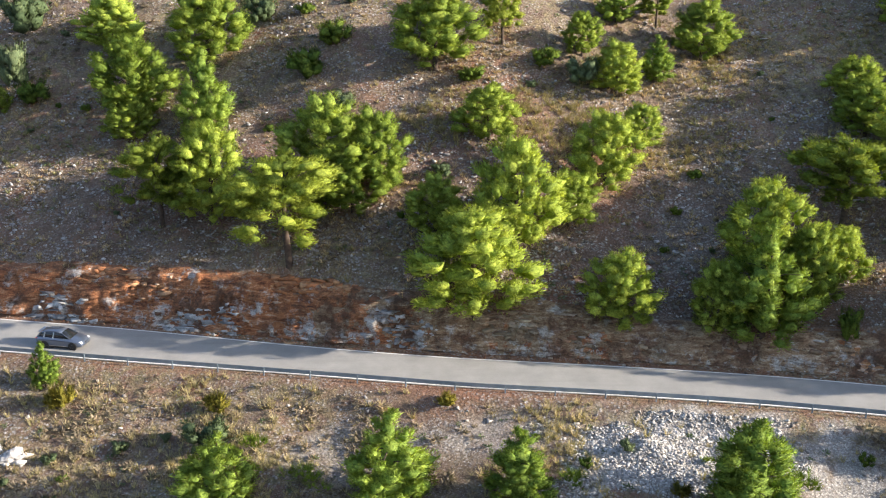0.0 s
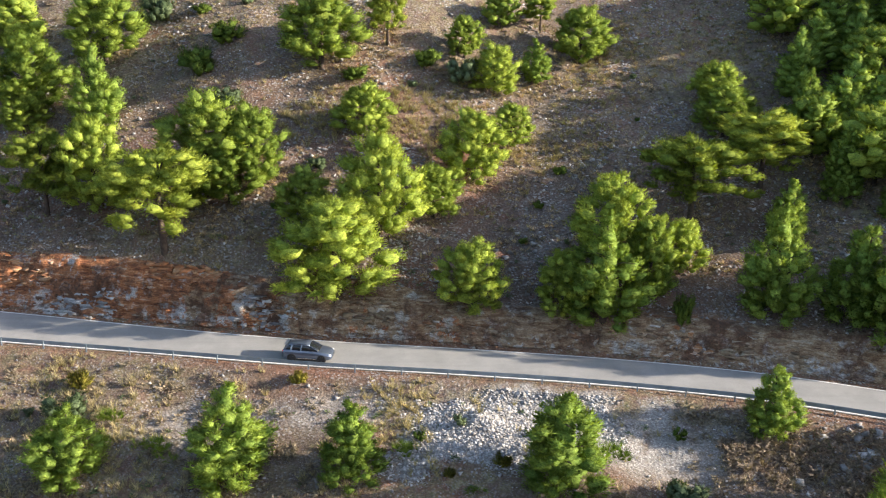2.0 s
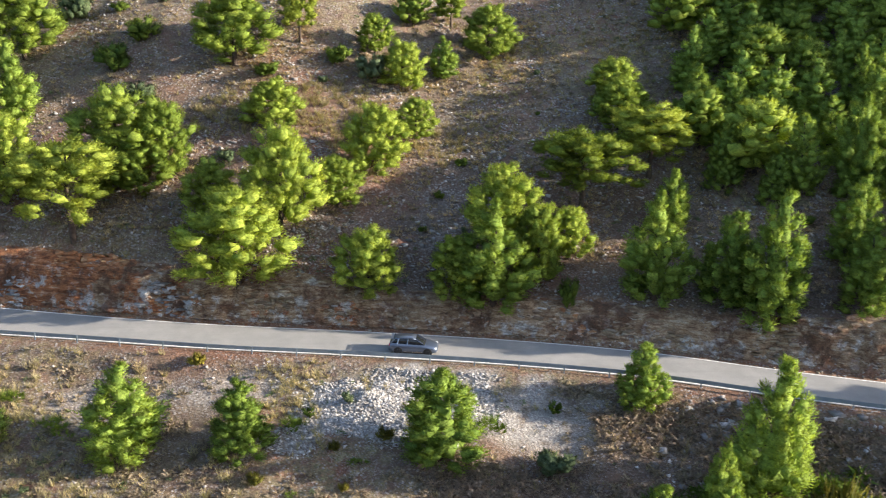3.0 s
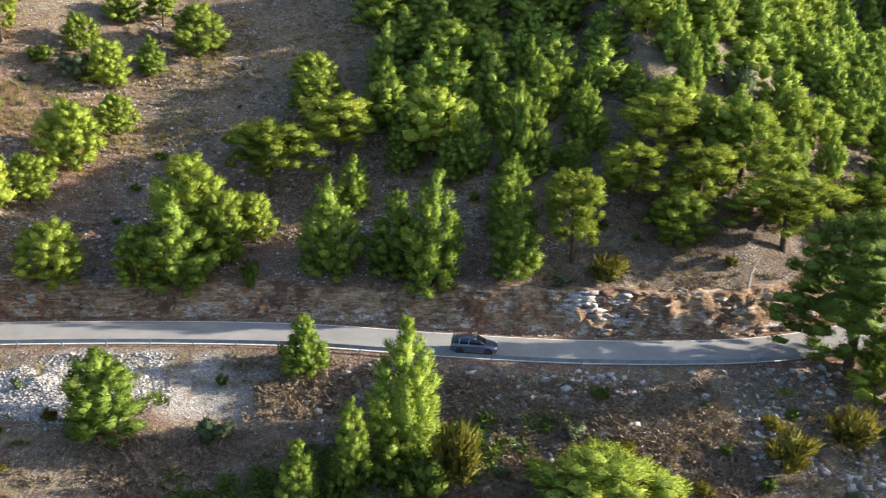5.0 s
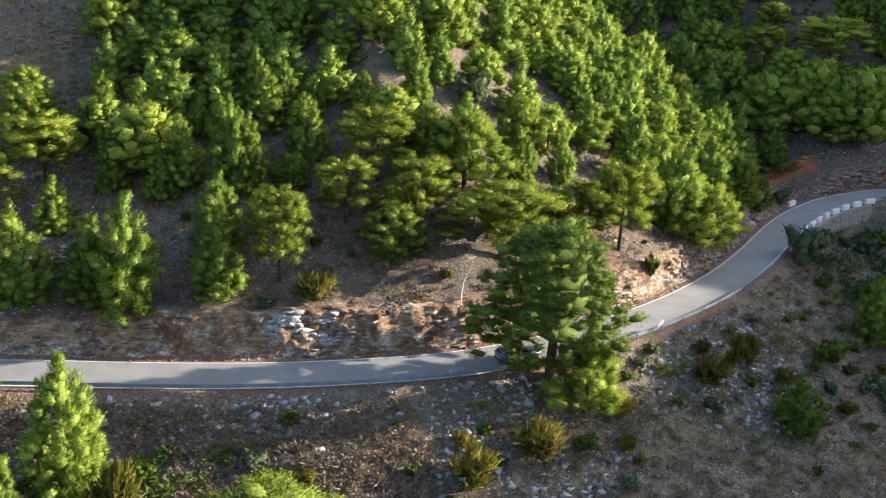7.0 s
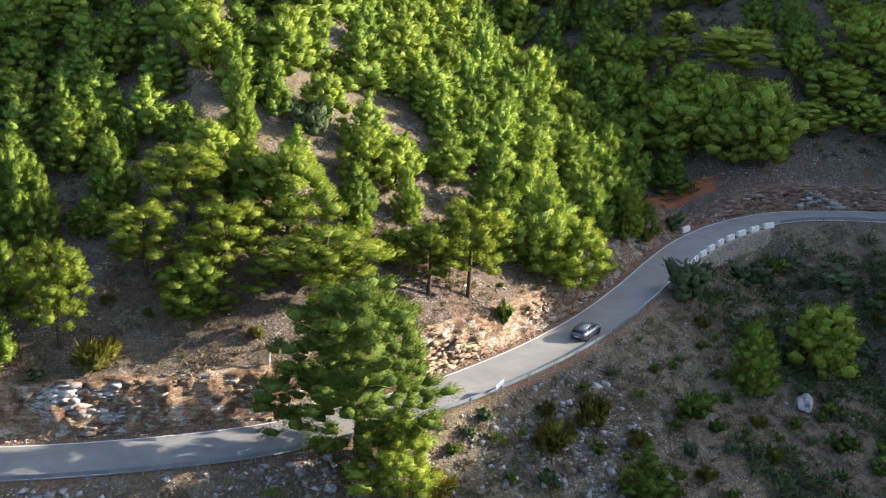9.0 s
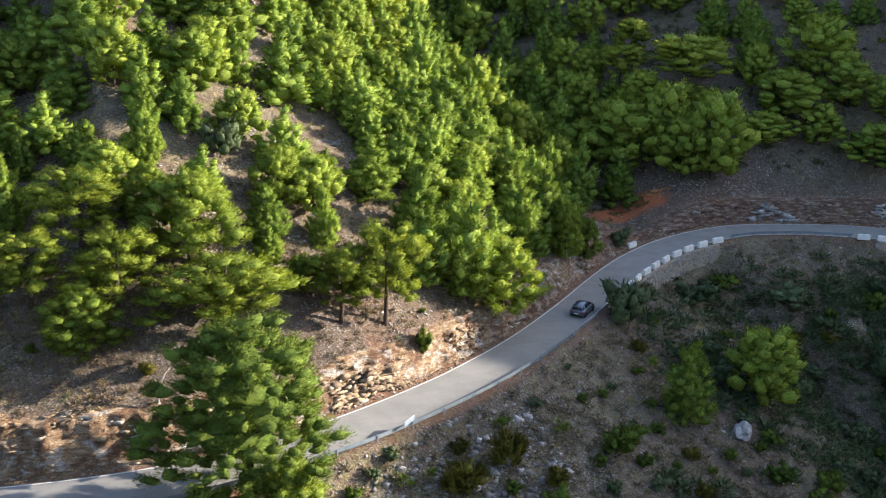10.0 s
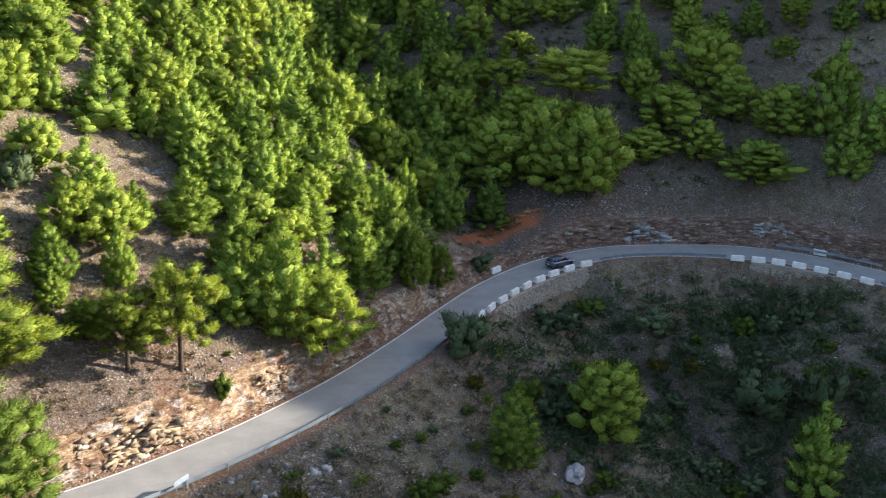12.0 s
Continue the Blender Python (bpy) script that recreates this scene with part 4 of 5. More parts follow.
plant("cone", 40.9, 49.3, 8.0, 3.5)
plant("cone", 36.6, 49.0, 6.0, 3.7)
plant("broom", 48.7, 47.1, 5.1, 3.6)
plant("bush", 46.4, 46.9, 4.3, 4.0)
plant("bush", 44.1, 49.2, 2.8, 3.6)
plant("round", 59.1, 41.5, 6.5, 10.9)
plant("broom", 76.9, 44.5, 3.2, 3.9)
plant("broom", 83.1, 46.0, 3.3, 3.9)
plant("palm", 25.2, 59.4, 3.2, 2.7)
plant("olive", 30.3, 56.5, 2.5, 3.3)
plant("umbrella", 44.9, 90.2, 8.0, 7.8)
plant("cone", 51.3, 97.6, 7.3, 4.2)
plant("cone", 49.3, 97.5, 3.8, 2.3)
plant("cone", 55.2, 94.5, 6.9, 4.3)
plant("cone", 45.6, 83.4, 6.2, 4.2)
plant("cone", 42.2, 75.0, 10.3, 6.4)
plant("cone", 48.6, 73.5, 9.3, 6.0)
plant("cone", 51.6, 70.7, 11.8, 7.0)
plant("cone", 51.8, 86.9, 7.3, 4.3)
plant("cone", 58.6, 83.9, 8.4, 4.5)
plant("cone", 56.3, 83.5, 5.8, 3.9)
plant("cone", 63.8, 90.4, 5.6, 4.1)
plant("cone", 61.3, 92.7, 4.3, 3.2)
plant("cone", 65.4, 81.8, 8.5, 4.2)
plant("cone", 60.9, 75.4, 8.1, 5.4)
plant("cone", 60.1, 69.6, 7.9, 5.5)
plant("umbrella", 66.1, 70.1, 10.1, 5.6)
plant("cone", 72.7, 84.1, 6.8, 4.0)
plant("cone", 74.4, 90.4, 5.3, 2.5)
plant("cone", 71.2, 92.1, 7.0, 4.2)
plant("cone", 68.5, 95.1, 7.7, 4.0)
plant("cone", 70.2, 81.4, 4.0, 3.0)
plant("cone", 80.6, 92.2, 2.5, 2.7)
plant("cone", 86.0, 88.5, 6.9, 3.9)
plant("broom", 69.4, 67.5, 2.1, 2.8)
plant("cone", 63.6, 82.0, 10.8, 5.5)
plant("umbrella", 78.8, 79.7, 8.3, 7.1)
plant("umbrella", 74.1, 75.3, 7.1, 6.0)
plant("umbrella", 81.1, 73.3, 8.4, 6.3)
plant("round", 77.6, 70.4, 6.1, 6.3)
plant("round", 88.1, 77.6, 8.8, 8.7)
plant("round", 84.9, 80.8, 5.8, 4.8)
plant("umbrella", 89.6, 69.7, 9.0, 9.5)
plant("umbrella", 101.5, 73.2, 8.0, 5.7)
plant("umbrella", 106.4, 74.1, 10.9, 6.2)
plant("round", 98.7, 86.1, 6.3, 5.2)
plant("cone", 96.2, 81.1, 6.5, 4.4)
plant("cone", 102.5, 82.5, 6.6, 3.3)
plant("cone", 105.4, 91.3, 4.6, 3.8)
plant("round", 98.3, 76.0, 3.8, 3.6)
plant("cone", 96.0, 79.0, 3.7, 3.2)
plant("cone", 111.1, 92.3, 7.0, 6.4)
plant("cone", 114.8, 86.8, 9.8, 6.3)
plant("cone", 125.2, 97.0, 7.3, 7.0)
plant("cone", 118.2, 81.0, 12.0, 7.6)
plant("round", 122.6, 80.5, 8.6, 7.9)
plant("cone", 129.8, 90.7, 10.1, 6.9)
plant("cone", 133.3, 102.3, 8.3, 6.6)
plant("cone", 133.1, 112.1, 8.5, 7.0)
plant("cone", 128.6, 122.1, 9.5, 6.5)
plant("cone", 137.1, 98.1, 9.7, 6.0)
plant("round", 138.9, 94.7, 7.8, 4.2)
plant("round", 143.4, 97.0, 6.0, 3.5)
plant("olive", 93.7, 91.0, 4.7, 5.2)
plant("cone", 69.0, 91.4, 7.2, 5.5)
plant("cone", 72.1, 86.1, 6.4, 4.5)
plant("cone", 69.3, 82.3, 3.4, 3.5)
plant("cone", 85.4, 87.2, 6.1, 3.8)
plant("cone", 79.6, 88.9, 4.8, 3.7)
plant("bush", 110.0, 72.0, 3.3, 1.9)
plant("broom", 68.4, 66.5, 2.9, 3.1)
plant("olive", 64.2, 67.0, 1.4, 2.1)
plant("olive", 139.8, 80.9, 6.1, 6.0)
plant("olive", 152.7, 102.9, 3.0, 4.1)
plant("round", 90.0, 50.3, 7.3, 6.2)
plant("cone", 137.1, 64.4, 9.3, 5.8)
plant("round", 151.3, 68.3, 10.0, 7.4)
plant("broom", 106.5, 54.0, 2.9, 3.8)
plant("broom", 111.7, 55.9, 3.3, 3.4)
plant("bush", 124.5, 57.8, 3.0, 3.7)
plant("cone", 112.6, 48.0, 6.1, 4.8)
plant("broom", 93.5, 50.4, 1.6, 3.3)
plant("olive", 101.1, 57.2, 1.2, 1.9)
plant("umbrella", 175.4, 141.0, 8.7, 7.8)
plant("umbrella", 183.6, 131.6, 10.7, 12.2)
plant("round", 204.6, 123.6, 11.6, 11.2)
plant("round", 206.3, 116.9, 7.6, 9.1)
plant("round", 210.2, 109.4, 8.5, 8.8)
plant("round", 194.9, 119.3, 8.3, 10.4)
plant("round", 165.3, 122.7, 11.0, 10.4)
plant("round", 171.6, 119.3, 12.9, 8.6)
plant("round", 176.2, 113.1, 13.8, 10.2)
plant("round", 172.5, 115.4, 10.2, 8.9)
plant("round", 173.2, 130.3, 8.7, 8.0)
plant("round", 197.2, 112.7, 6.8, 6.9)
plant("round", 188.6, 116.2, 5.2, 8.7)
plant("round", 202.4, 104.9, 6.6, 10.3)
plant("cone", 216.2, 104.4, 15.7, 8.7)
plant("cone", 218.5, 98.2, 10.3, 8.5)
plant("cone", 213.7, 97.5, 9.6, 7.1)
plant("cone", 201.4, 140.0, 8.6, 5.6)
plant("round", 187.8, 160.7, 8.3, 7.1)
plant("round", 194.4, 155.9, 7.3, 8.1)
plant("cone", 215.3, 132.9, 4.9, 4.9)
plant("cone", 142.2, 106.6, 9.3, 4.9)
plant("cone", 155.2, 118.5, 10.4, 5.6)
plant("cone", 154.1, 148.1, 10.5, 7.4)
plant("cone", 159.1, 141.9, 11.4, 7.3)
plant("cone", 154.2, 161.8, 9.3, 6.8)
plant("cone", 162.1, 161.7, 10.3, 6.4)
plant("cone", 160.1, 135.7, 9.3, 6.7)
plant("cone", 162.2, 177.7, 9.7, 6.9)
plant("cone", 168.3, 157.1, 9.2, 6.4)
plant("cone", 157.8, 189.9, 9.0, 8.3)
plant("cone", 174.7, 59.3, 10.7, 6.9)
plant("olive", 176.4, 72.4, 7.3, 9.0)
plant("olive", 181.9, 65.8, 6.9, 5.9)
plant("bush", 126.9, 59.5, 2.7, 3.2)
plant("bush", 144.3, 73.2, 3.3, 2.9)
plant("bush", 165.0, 93.8, 2.4, 4.7)
plant("olive", 171.4, 88.0, 3.1, 7.0)
plant("olive", 157.9, 91.1, 4.1, 6.8)
plant("broom", 170.0, 84.0, 1.6, 3.0)
plant("broom", 173.0, 80.5, 1.5, 2.6)
plant("giant", 88.2, 54.2, 15.8, 14.6, 0)


# ---- the close wood on the spur, in the ravine and on the far slope ----
def fill(kind_mix, inside, gap, heights, tries, seed, single=0):
    rng = random.Random(seed)
    spots = []
    for _ in range(tries):
        x, y, h = rng.uniform(*inside[0]), rng.uniform(*inside[1]), rng.uniform(*heights)
        kind, wide = rng.choice(kind_mix), rng.uniform(0.74, 0.98)
        d = float(road_near(x, y)[0][0])
        if inside[2](x, y, d):
            spots.append((d, x, y, h, kind, wide))
    spots.sort()
    made = 0
    for d, x, y, h, kind, wide in spots:
        if any((x - a) ** 2 + (y - b) ** 2 < (gap * 0.5 + 0.36 * w) ** 2 for a, b, w in PLANTED):
            continue
        if ground_z(x, y) > 37:
            continue
        made += 1
        if made <= single:
            plant(kind, x, y, h, h * wide, None, True)
        else:
            far_plant(kind, x, y, h, h * wide)


def on_spur(x, y):
    return x < 146 - 0.42 * (y - 95)


fill(["cone", "cone", "cone", "round"], ((112, 146), (80, 125), lambda x, y, d: 7 < d < 40 and on_spur(x, y)), 3.0, (5.5, 8.5), 400, 22, 60)
fill(["cone", "cone", "cone", "round"], ((44, 146), (84, 168), lambda x, y, d: d > 19 and x > 44 + 0.28 * (y - 84) and not (101 < x < 113 and 95 < y < 105) and on_spur(x, y)), 3.5, (5.2, 8.0), 1500, 21, 240)
fill(["cone", "round"], ((128, 176), (112, 205), lambda x, y, d: d > 14 and not on_spur(x, y - 8)), 4.0, (7, 10), 260, 23)
fill(["round", "umbrella", "cone"], ((165, 270), (108, 210), lambda x, y, d: d > 20), 4.5, (6, 9), 300, 24)
build_wood()


# ---- bushes of the valley side and of the spur's foot ----
def bushes(kinds, xr, yr, dr, heights, tries, gap, seed):
    rng = random.Random(seed)
    for _ in range(tries):
        x, y, h, kind = rng.uniform(*xr), rng.uniform(*yr), rng.uniform(*heights), rng.choice(kinds)
        d = float(road_near(x, y)[0][0])
        if dr[0] < d < dr[1] and not any((x - a) ** 2 + (y - b) ** 2 < (gap + 0.4 * w) ** 2 for a, b, w in PLANTED):
            plant(kind, x, y, h, h * rng.uniform(1.1, 1.6))


bushes(["bush", "bush", "palm", "broom", "olive"], (84, 146), (40, 82), (-32, -5), (0.8, 1.7), 150, 1.0, 31)
bushes(["bush", "olive", "olive"], (142, 200), (42, 92), (-48, -8), (1.6, 3.2), 130, 1.2, 32)
bushes(["bush", "palm", "broom", "olive"], (36, 84), (36, 54), (-26, -6), (0.7, 1.4), 60, 1.2, 33)
bushes(["bush", "palm", "broom", "olive"], (-48, 34), (54, 68), (-22, -6), (0.6, 1.2), 50, 1.2, 34)
bushes(["bush", "broom", "olive"], (58, 112), (63, 82), (6, 18), (0.6, 1.3), 70, 1.0, 35)
bushes(["bush", "olive"], (-45, 60), (84, 118), (8, 46), (0.5, 1.1), 70, 1.5, 36)


# ---- stones, scree, grass and scrub ----
def spots(count, xr, yr, seed, keep):
    rng = np.random.default_rng(seed)
    x, y = rng.uniform(*xr, count), rng.uniform(*yr, count)
    d, s = road_near(x, y)
    m = keep(x, y, d, rng.random(count))
    return np.stack([x[m], y[m]], 1)


def sizes_for(places, lo, hi, seed, power=2.5):
    return lo + (hi - lo) * np.random.default_rng(seed).random(len(places)) ** power


CHIPS = [chip(i) for i in range(6)]
CHUNKS = [chunk(i) for i in range(6)]
TUFTS = [tuft(i) for i in range(5)]
CUSHIONS = [cushion(i) for i in range(5)]
p = spots(90000, (-55, 190), (72, 140), 41, lambda x, y, d, r: (d > 4.6) & (value_noise(x, y, 9, 51) + 0.5 * value_noise(x, y, 3, 52) + 0.35 * (x < 55) + 0.3 * (d < 16) > 1.1 * r - 0.15))
strew("slope_stones", CHIPS, p, sizes_for(p, 0.12, 0.46, 1, 3), STONE, "loose grey limestone pieces on the slope", "stones", 61)
p = spots(110000, (4, 34), (56, 69), 42, lambda x, y, d, r: (d < -4.2) & (np.hypot((x - 17.5) / 9.5, (y - 63.5) / 5.2) + 0.4 * value_noise(x, y, 2.5, 12) < 0.45 + 0.65 * r))
strew("pale_scree", CHIPS, p, sizes_for(p, 0.08, 0.34, 2, 3.5), SCREE, "pale broken gravel tipped below the road", "scree", 62)
p = spots(16000, (38, 118), (38, 66), 43, lambda x, y, d, r: (d < -4.0) & (d > -17) & (value_noise(x, y, 6, 53) > 1.5 * r - 0.5))
strew("valley_rubble", CHUNKS, p, sizes_for(p, 0.12, 0.62, 3, 5), STONE, "grey rubble on the valley side below the road", "stones", 63)
p = spots(16000, (-50, 200), (40, 100), 44, lambda x, y, d, r: (d < -4.0) & (d > -30) & (r < 0.6))
strew("valley_stones", CHIPS, p, sizes_for(p, 0.10, 0.5, 4, 4), STONE, "scattered stones on the valley side", "stones", 64)
# broken rock of the cut bank
rng = np.random.default_rng(45)
S, E = rng.uniform(s_at(-55), 420, 2600), rng.random(2600) ** 0.8
bx, by, bux, buy = road_frame(S)
D = half_width(bx) + 0.95 + 2.2 * E
z0 = terrain(bx - buy * D, by + bux * D) + 0.05
p = np.stack([bx - buy * (D - 0.25), by + bux * (D - 0.25), z0], 1)
keep = value_noise(p[:, 0], p[:, 1], 4, 55) > -0.05
head = np.arctan2(buy, bux)[keep]
strew("bank_rocks", CHUNKS, p[keep], sizes_for(p[keep], 0.12, 0.6, 5, 2.5), BANK, "rust and ochre bedded rock broken out of the cut bank", "rocks", 65, (1.5, 0.85, 0.42), False, 0.3, head)
S = rng.uniform(s_at(-55), 430, 5000)
bx, by, bux, buy = road_frame(S)
D = half_width(bx) + 0.15 + 1.1 * rng.random(5000) ** 0.7
p = np.stack([bx - buy * D, by + bux * D], 1)
strew("verge_gravel", CHUNKS, p, sizes_for(p, 0.05, 0.22, 6, 3), BANK, "gravel fallen along the foot of the bank", "stones", 66)
# grass and scrub
p = spots(30000, (-55, 215), (38, 150), 46, lambda x, y, d, r: (np.abs(d) > 4.5) & (value_noise(x, y, 12, 57) + 0.5 * value_noise(x, y, 4, 58) + 0.3 * (d < 0) + 0.45 * ((d > 20) & (x < 50)) + 1.0 * (np.hypot(x - 107, y - 100) < 7) > 1.5 * r - 0.05))
strew("dry_grass", TUFTS, p, sizes_for(p, 0.3, 0.9, 7, 1.5), STRAW, "dry straw-coloured grass tussocks", "grass", 67, (1, 1, 1), True)
p = spots(22000, (-55, 215), (34, 100), 47, lambda x, y, d, r: (d < -4.3) & (d > -45) & ~((x > 4) & (x < 30) & (y > 57)) & (value_noise(x, y, 7, 59) + 0.3 + 0.5 * (x > 85) + 0.35 * (x > 38) > 1.3 * r - 0.2))
strew("dry_scrub", CUSHIONS, p, sizes_for(p, 0.3, 0.95, 8, 1.5), TWIGS, "grey-brown dry scrub on the valley side", "scrub", 68, (1, 1, 0.9), True)
p = spots(2600, (-12, 34), (92, 106), 53, lambda x, y, d, r: np.hypot((x - 8) / 22, (y - 99) / 6) + 0.5 * value_noise(x, y, 4, 74) < 0.3 + 0.6 * r)
strew("grass_tussocks", TUFTS, p, sizes_for(p, 0.5, 1.1, 13, 1.2), STRAW, "pale dry tussocks on the open terrace", "grass", 73, (1, 1, 1), True)
p = spots(5000, (-55, 12), (50, 74), 54, lambda x, y, d, r: (d < -4) & (d > -22) & (value_noise(x, y, 4, 75) > 1.3 * r - 0.6))
strew("roadside_grass", TUFTS, p, sizes_for(p, 0.4, 1.0, 14, 1.3), STRAW, "dry grass below the guardrail", "grass", 74, (1, 1, 1), True)
p = spots(9000, (-55, 215), (34, 150), 48, lambda x, y, d, r: (np.abs(d) > 5.5) & (value_noise(x, y, 10, 60) > 1.4 * r - 0.35 - 0.25 * (d < 0)))
strew("low_herbs", CUSHIONS, p, sizes_for(p, 0.18, 0.6, 9, 1.8), NEEDLES["olive"], "low grey-green herbs between the stones", "herbs", 69, (1, 1, 0.8), True)
p = spots(3000, (150, 260), (108, 220), 50, lambda x, y, d, r: (d > 10) & (r < 0.7))
strew("far_scrub", CUSHIONS, p, sizes_for(p, 0.5, 1.6, 11, 1.3), NEEDLES["olive"], "dark scrub on the shaded far slope", "scrub", 71, (1, 1, 0.8), True)
p = spots(8500, (128, 215), (20, 98), 49, lambda x, y, d, r: (d < -6) & (value_noise(x, y, 12, 70) + 0.4 * (x > 145) > 1.6 * r - 0.5))
strew("valley_thicket", CUSHIONS, p, sizes_for(p, 0.6, 1.9, 10, 1.3), NEEDLES["olive"], "dark green thicket in the shaded valley", "thicket", 70, (1, 1, 0.9), True)
p = spots(15000, (-55, 150), (66, 130), 52, lambda x, y, d, r: (d > 5.2) & ((x > 55) | (value_noise(x, y, 8, 73) > 0.1)) & (value_noise(x, y, 5, 72) + 0.2 > 1.3 * r - 0.2))
strew("slope_scrub", CUSHIONS, p, sizes_for(p, 0.22, 0.7, 12, 1.6), TWIGS, "small dry shrubs on the open slope", "scrub", 72, (1, 1, 0.8), True)


p = spots(30000, (-52, 62), (80, 122), 81, lambda x, y, d, r: (d > 5.4) & (value_noise(x, y, 3.5, 92) + 0.6 * value_noise(x, y, 11, 93) + 0.25 > 1.5 * r - 0.3))
strew("slope_tufts", TUFTS, p[::2], sizes_for(p[::2], 0.3, 0.8, 15, 1.4), DRYBROWN, "brown withered grass tufts on the stony slope", "grass", 75, (1.3, 1.3, 0.8), True)
strew("slope_herbs", CUSHIONS, p[1::3], sizes_for(p[1::3], 0.16, 0.42, 16, 1.5), TWIGS, "small grey-brown shrubs between the stones", "scrub", 76, (1, 1, 0.7), True)
p = spots(9000, (-52, 62), (84, 122), 82, lambda x, y, d, r: (d > 9) & (value_noise(x, y, 6, 94) + 0.45 * value_noise(x, y, 2, 95) > 1.2 * r))
strew("green_tufts", TUFTS, p, sizes_for(p, 0.35, 0.85, 17, 1.4), GREENGRASS, "grey-green esparto tussocks on the slope", "grass", 77, (1.4, 1.4, 0.8), True)
p = spots(22000, (-50, 62), (76, 120), 83, lambda x, y, d, r: (d > 5.2) & (value_noise(x, y, 5, 96) + 0.7 * value_noise(x, y, 1.6, 97) > 0.9 * r + 0.05))
strew("slope_rubble", CHUNKS, p, sizes_for(p, 0.08, 0.42, 18, 3.2), STONE, "broken pale rubble in drifts on the slope", "stones", 78, (1.2, 1, 0.5))
p = spots(700, (48, 84), (50, 62), 84, lambda x, y, d, r: (d < -3.7) & (d > -5.6))
strew("shoulder_rubble", CHUNKS, p, sizes_for(p, 0.10, 0.6, 19, 4), STONE, "grey rubble along the shoulder below the guardrail", "stones", 79, (1.2, 1, 0.6))
p = spots(2600, (26, 64), (34, 54), 85, lambda x, y, d, r: (d < -9) & (value_noise(x, y, 5, 98) + 0.25 > 1.1 * r - 0.25))
strew("dark_scrub", CUSHIONS, p, sizes_for(p, 0.5, 1.5, 20, 1.4), NEEDLES["bush"], "dark green thicket below the road", "thicket", 80, (1, 1, 0.8), True)

p = spots(12000, (20, 74), (34, 62), 86, lambda x, y, d, r: (d < -4.8) & ~((x < 34) & (y > 57)) & (value_noise(x, y, 4, 99) + 0.4 > 1.1 * r - 0.2))
strew("bare_scrub", CUSHIONS, p, sizes_for(p, 0.35, 0.95, 21, 1.4), BARETWIGS, "leafless purple-brown scrub below the road", "scrub", 81, (1, 1, 0.85), True)
p = spots(9000, (56, 132), (62, 96), 87, lambda x, y, d, r: (d > 5.6) & (d < 26) & (value_noise(x, y, 3.5, 100) + 0.3 > 1.2 * r - 0.2))
strew("foot_scrub", CUSHIONS, p[::2], sizes_for(p[::2], 0.3, 0.8, 22, 1.5), BARETWIGS, "leafless brown scrub at the foot of the spur", "scrub", 82, (1, 1, 0.85), True)
strew("foot_grass", TUFTS, p[1::2], sizes_for(p[1::2], 0.3, 0.8, 23, 1.4), DRYBROWN, "withered grass at the foot of the spur", "grass", 83, (1.3, 1.3, 0.8), True)

# ---- rock outcrops in the bank ----
PALE = rock_material("pale_blue_limestone", (0.0, (0.20, 0.20, 0.21)), (0.6, (0.38, 0.38, 0.39)), (1.0, (0.58, 0.57, 0.56)))
CREAM = rock_material("cream_limestone", (0.0, (0.15, 0.10, 0.062)), (0.5, (0.32, 0.235, 0.15)), (1.0, (0.44, 0.36, 0.265)))
RUST = rock_material("iron_stained_rock", (0.0, (0.26, 0.10, 0.04)), (0.6, (0.48, 0.19, 0.075)), (1.0, (0.55, 0.32, 0.17)))


def outcrop(x, y, length, height, material, label, seed, count=46, depth=0.7):
    """Bedded slabs that stand out of the bank, as one rock."""
    rng = np.random.default_rng(seed)
    d0, s0 = road_near(x, y)
    d0, s0 = float(d0[0]), float(s0[0])
    V, F, n = [], [], 0
    ox, oy, oz = x, y, ground_z(x, y)
    for k in range(int(count * 1.3)):
        u, v = rng.uniform(-0.5, 0.5), rng.random()
        if abs(u) > 0.5 - 0.18 * v:
            continue
        px, py, _ = at_road(s0 + u * length, d0 + depth * (v - 0.3) * 1.6)
        z = ground_z(px, py) - 0.1 + 0.25 * rng.random() * height * 0.4
        if d0 > 0 and d0 < 8:
            px, py, _ = at_road(s0 + u * length, d0 + depth * (v - 0.3) * 1.6 - 0.22)
        ux, uy = road_frame(s0 + u * length)[2:]
        a = math.atan2(float(uy), float(ux)) + rng.normal(0, 0.35)
        bv, bf = chunk(int(rng.integers(1000)))
        size = np.array([rng.uniform(0.9, 2.6), rng.uniform(0.5, 0.9), rng.uniform(0.25, 0.6)]) * (0.24 + 0.13 * height)
        t = rng.normal(0.12, 0.12)
        p = bv * size
        p = np.stack([p[:, 0], p[:, 1] * math.cos(t) - p[:, 2] * math.sin(t), p[:, 1] * math.sin(t) + p[:, 2] * math.cos(t)], 1)
        p = np.stack([p[:, 0] * math.cos(a) - p[:, 1] * math.sin(a), p[:, 0] * math.sin(a) + p[:, 1] * math.cos(a), p[:, 2]], 1)
        V.append(p + (px - ox, py - oy, z - oz))
        F.append(bf + n)
        n += len(bv)
    ob = put("rock_outcrop", join_arrays("rock_outcrop", np.vstack(V), np.vstack(F), material), None, Matrix.Translation((ox, oy, oz)))
    return tagged(ob, label, "rock", "outcrops in the bank", "stuff")


outcrop(67.5, 65.0, 8.5, 2.6, PALE, "pale blue-grey limestone outcrop in the cut bank", 1, 70)
outcrop(76.0, 64.6, 6.0, 1.8, CREAM, "ochre broken rock in the cut bank", 2)
outcrop(102.6, 67.8, 10.0, 2.6, CREAM, "cream-coloured bedded rock face in the sunlit bank", 3, 90)
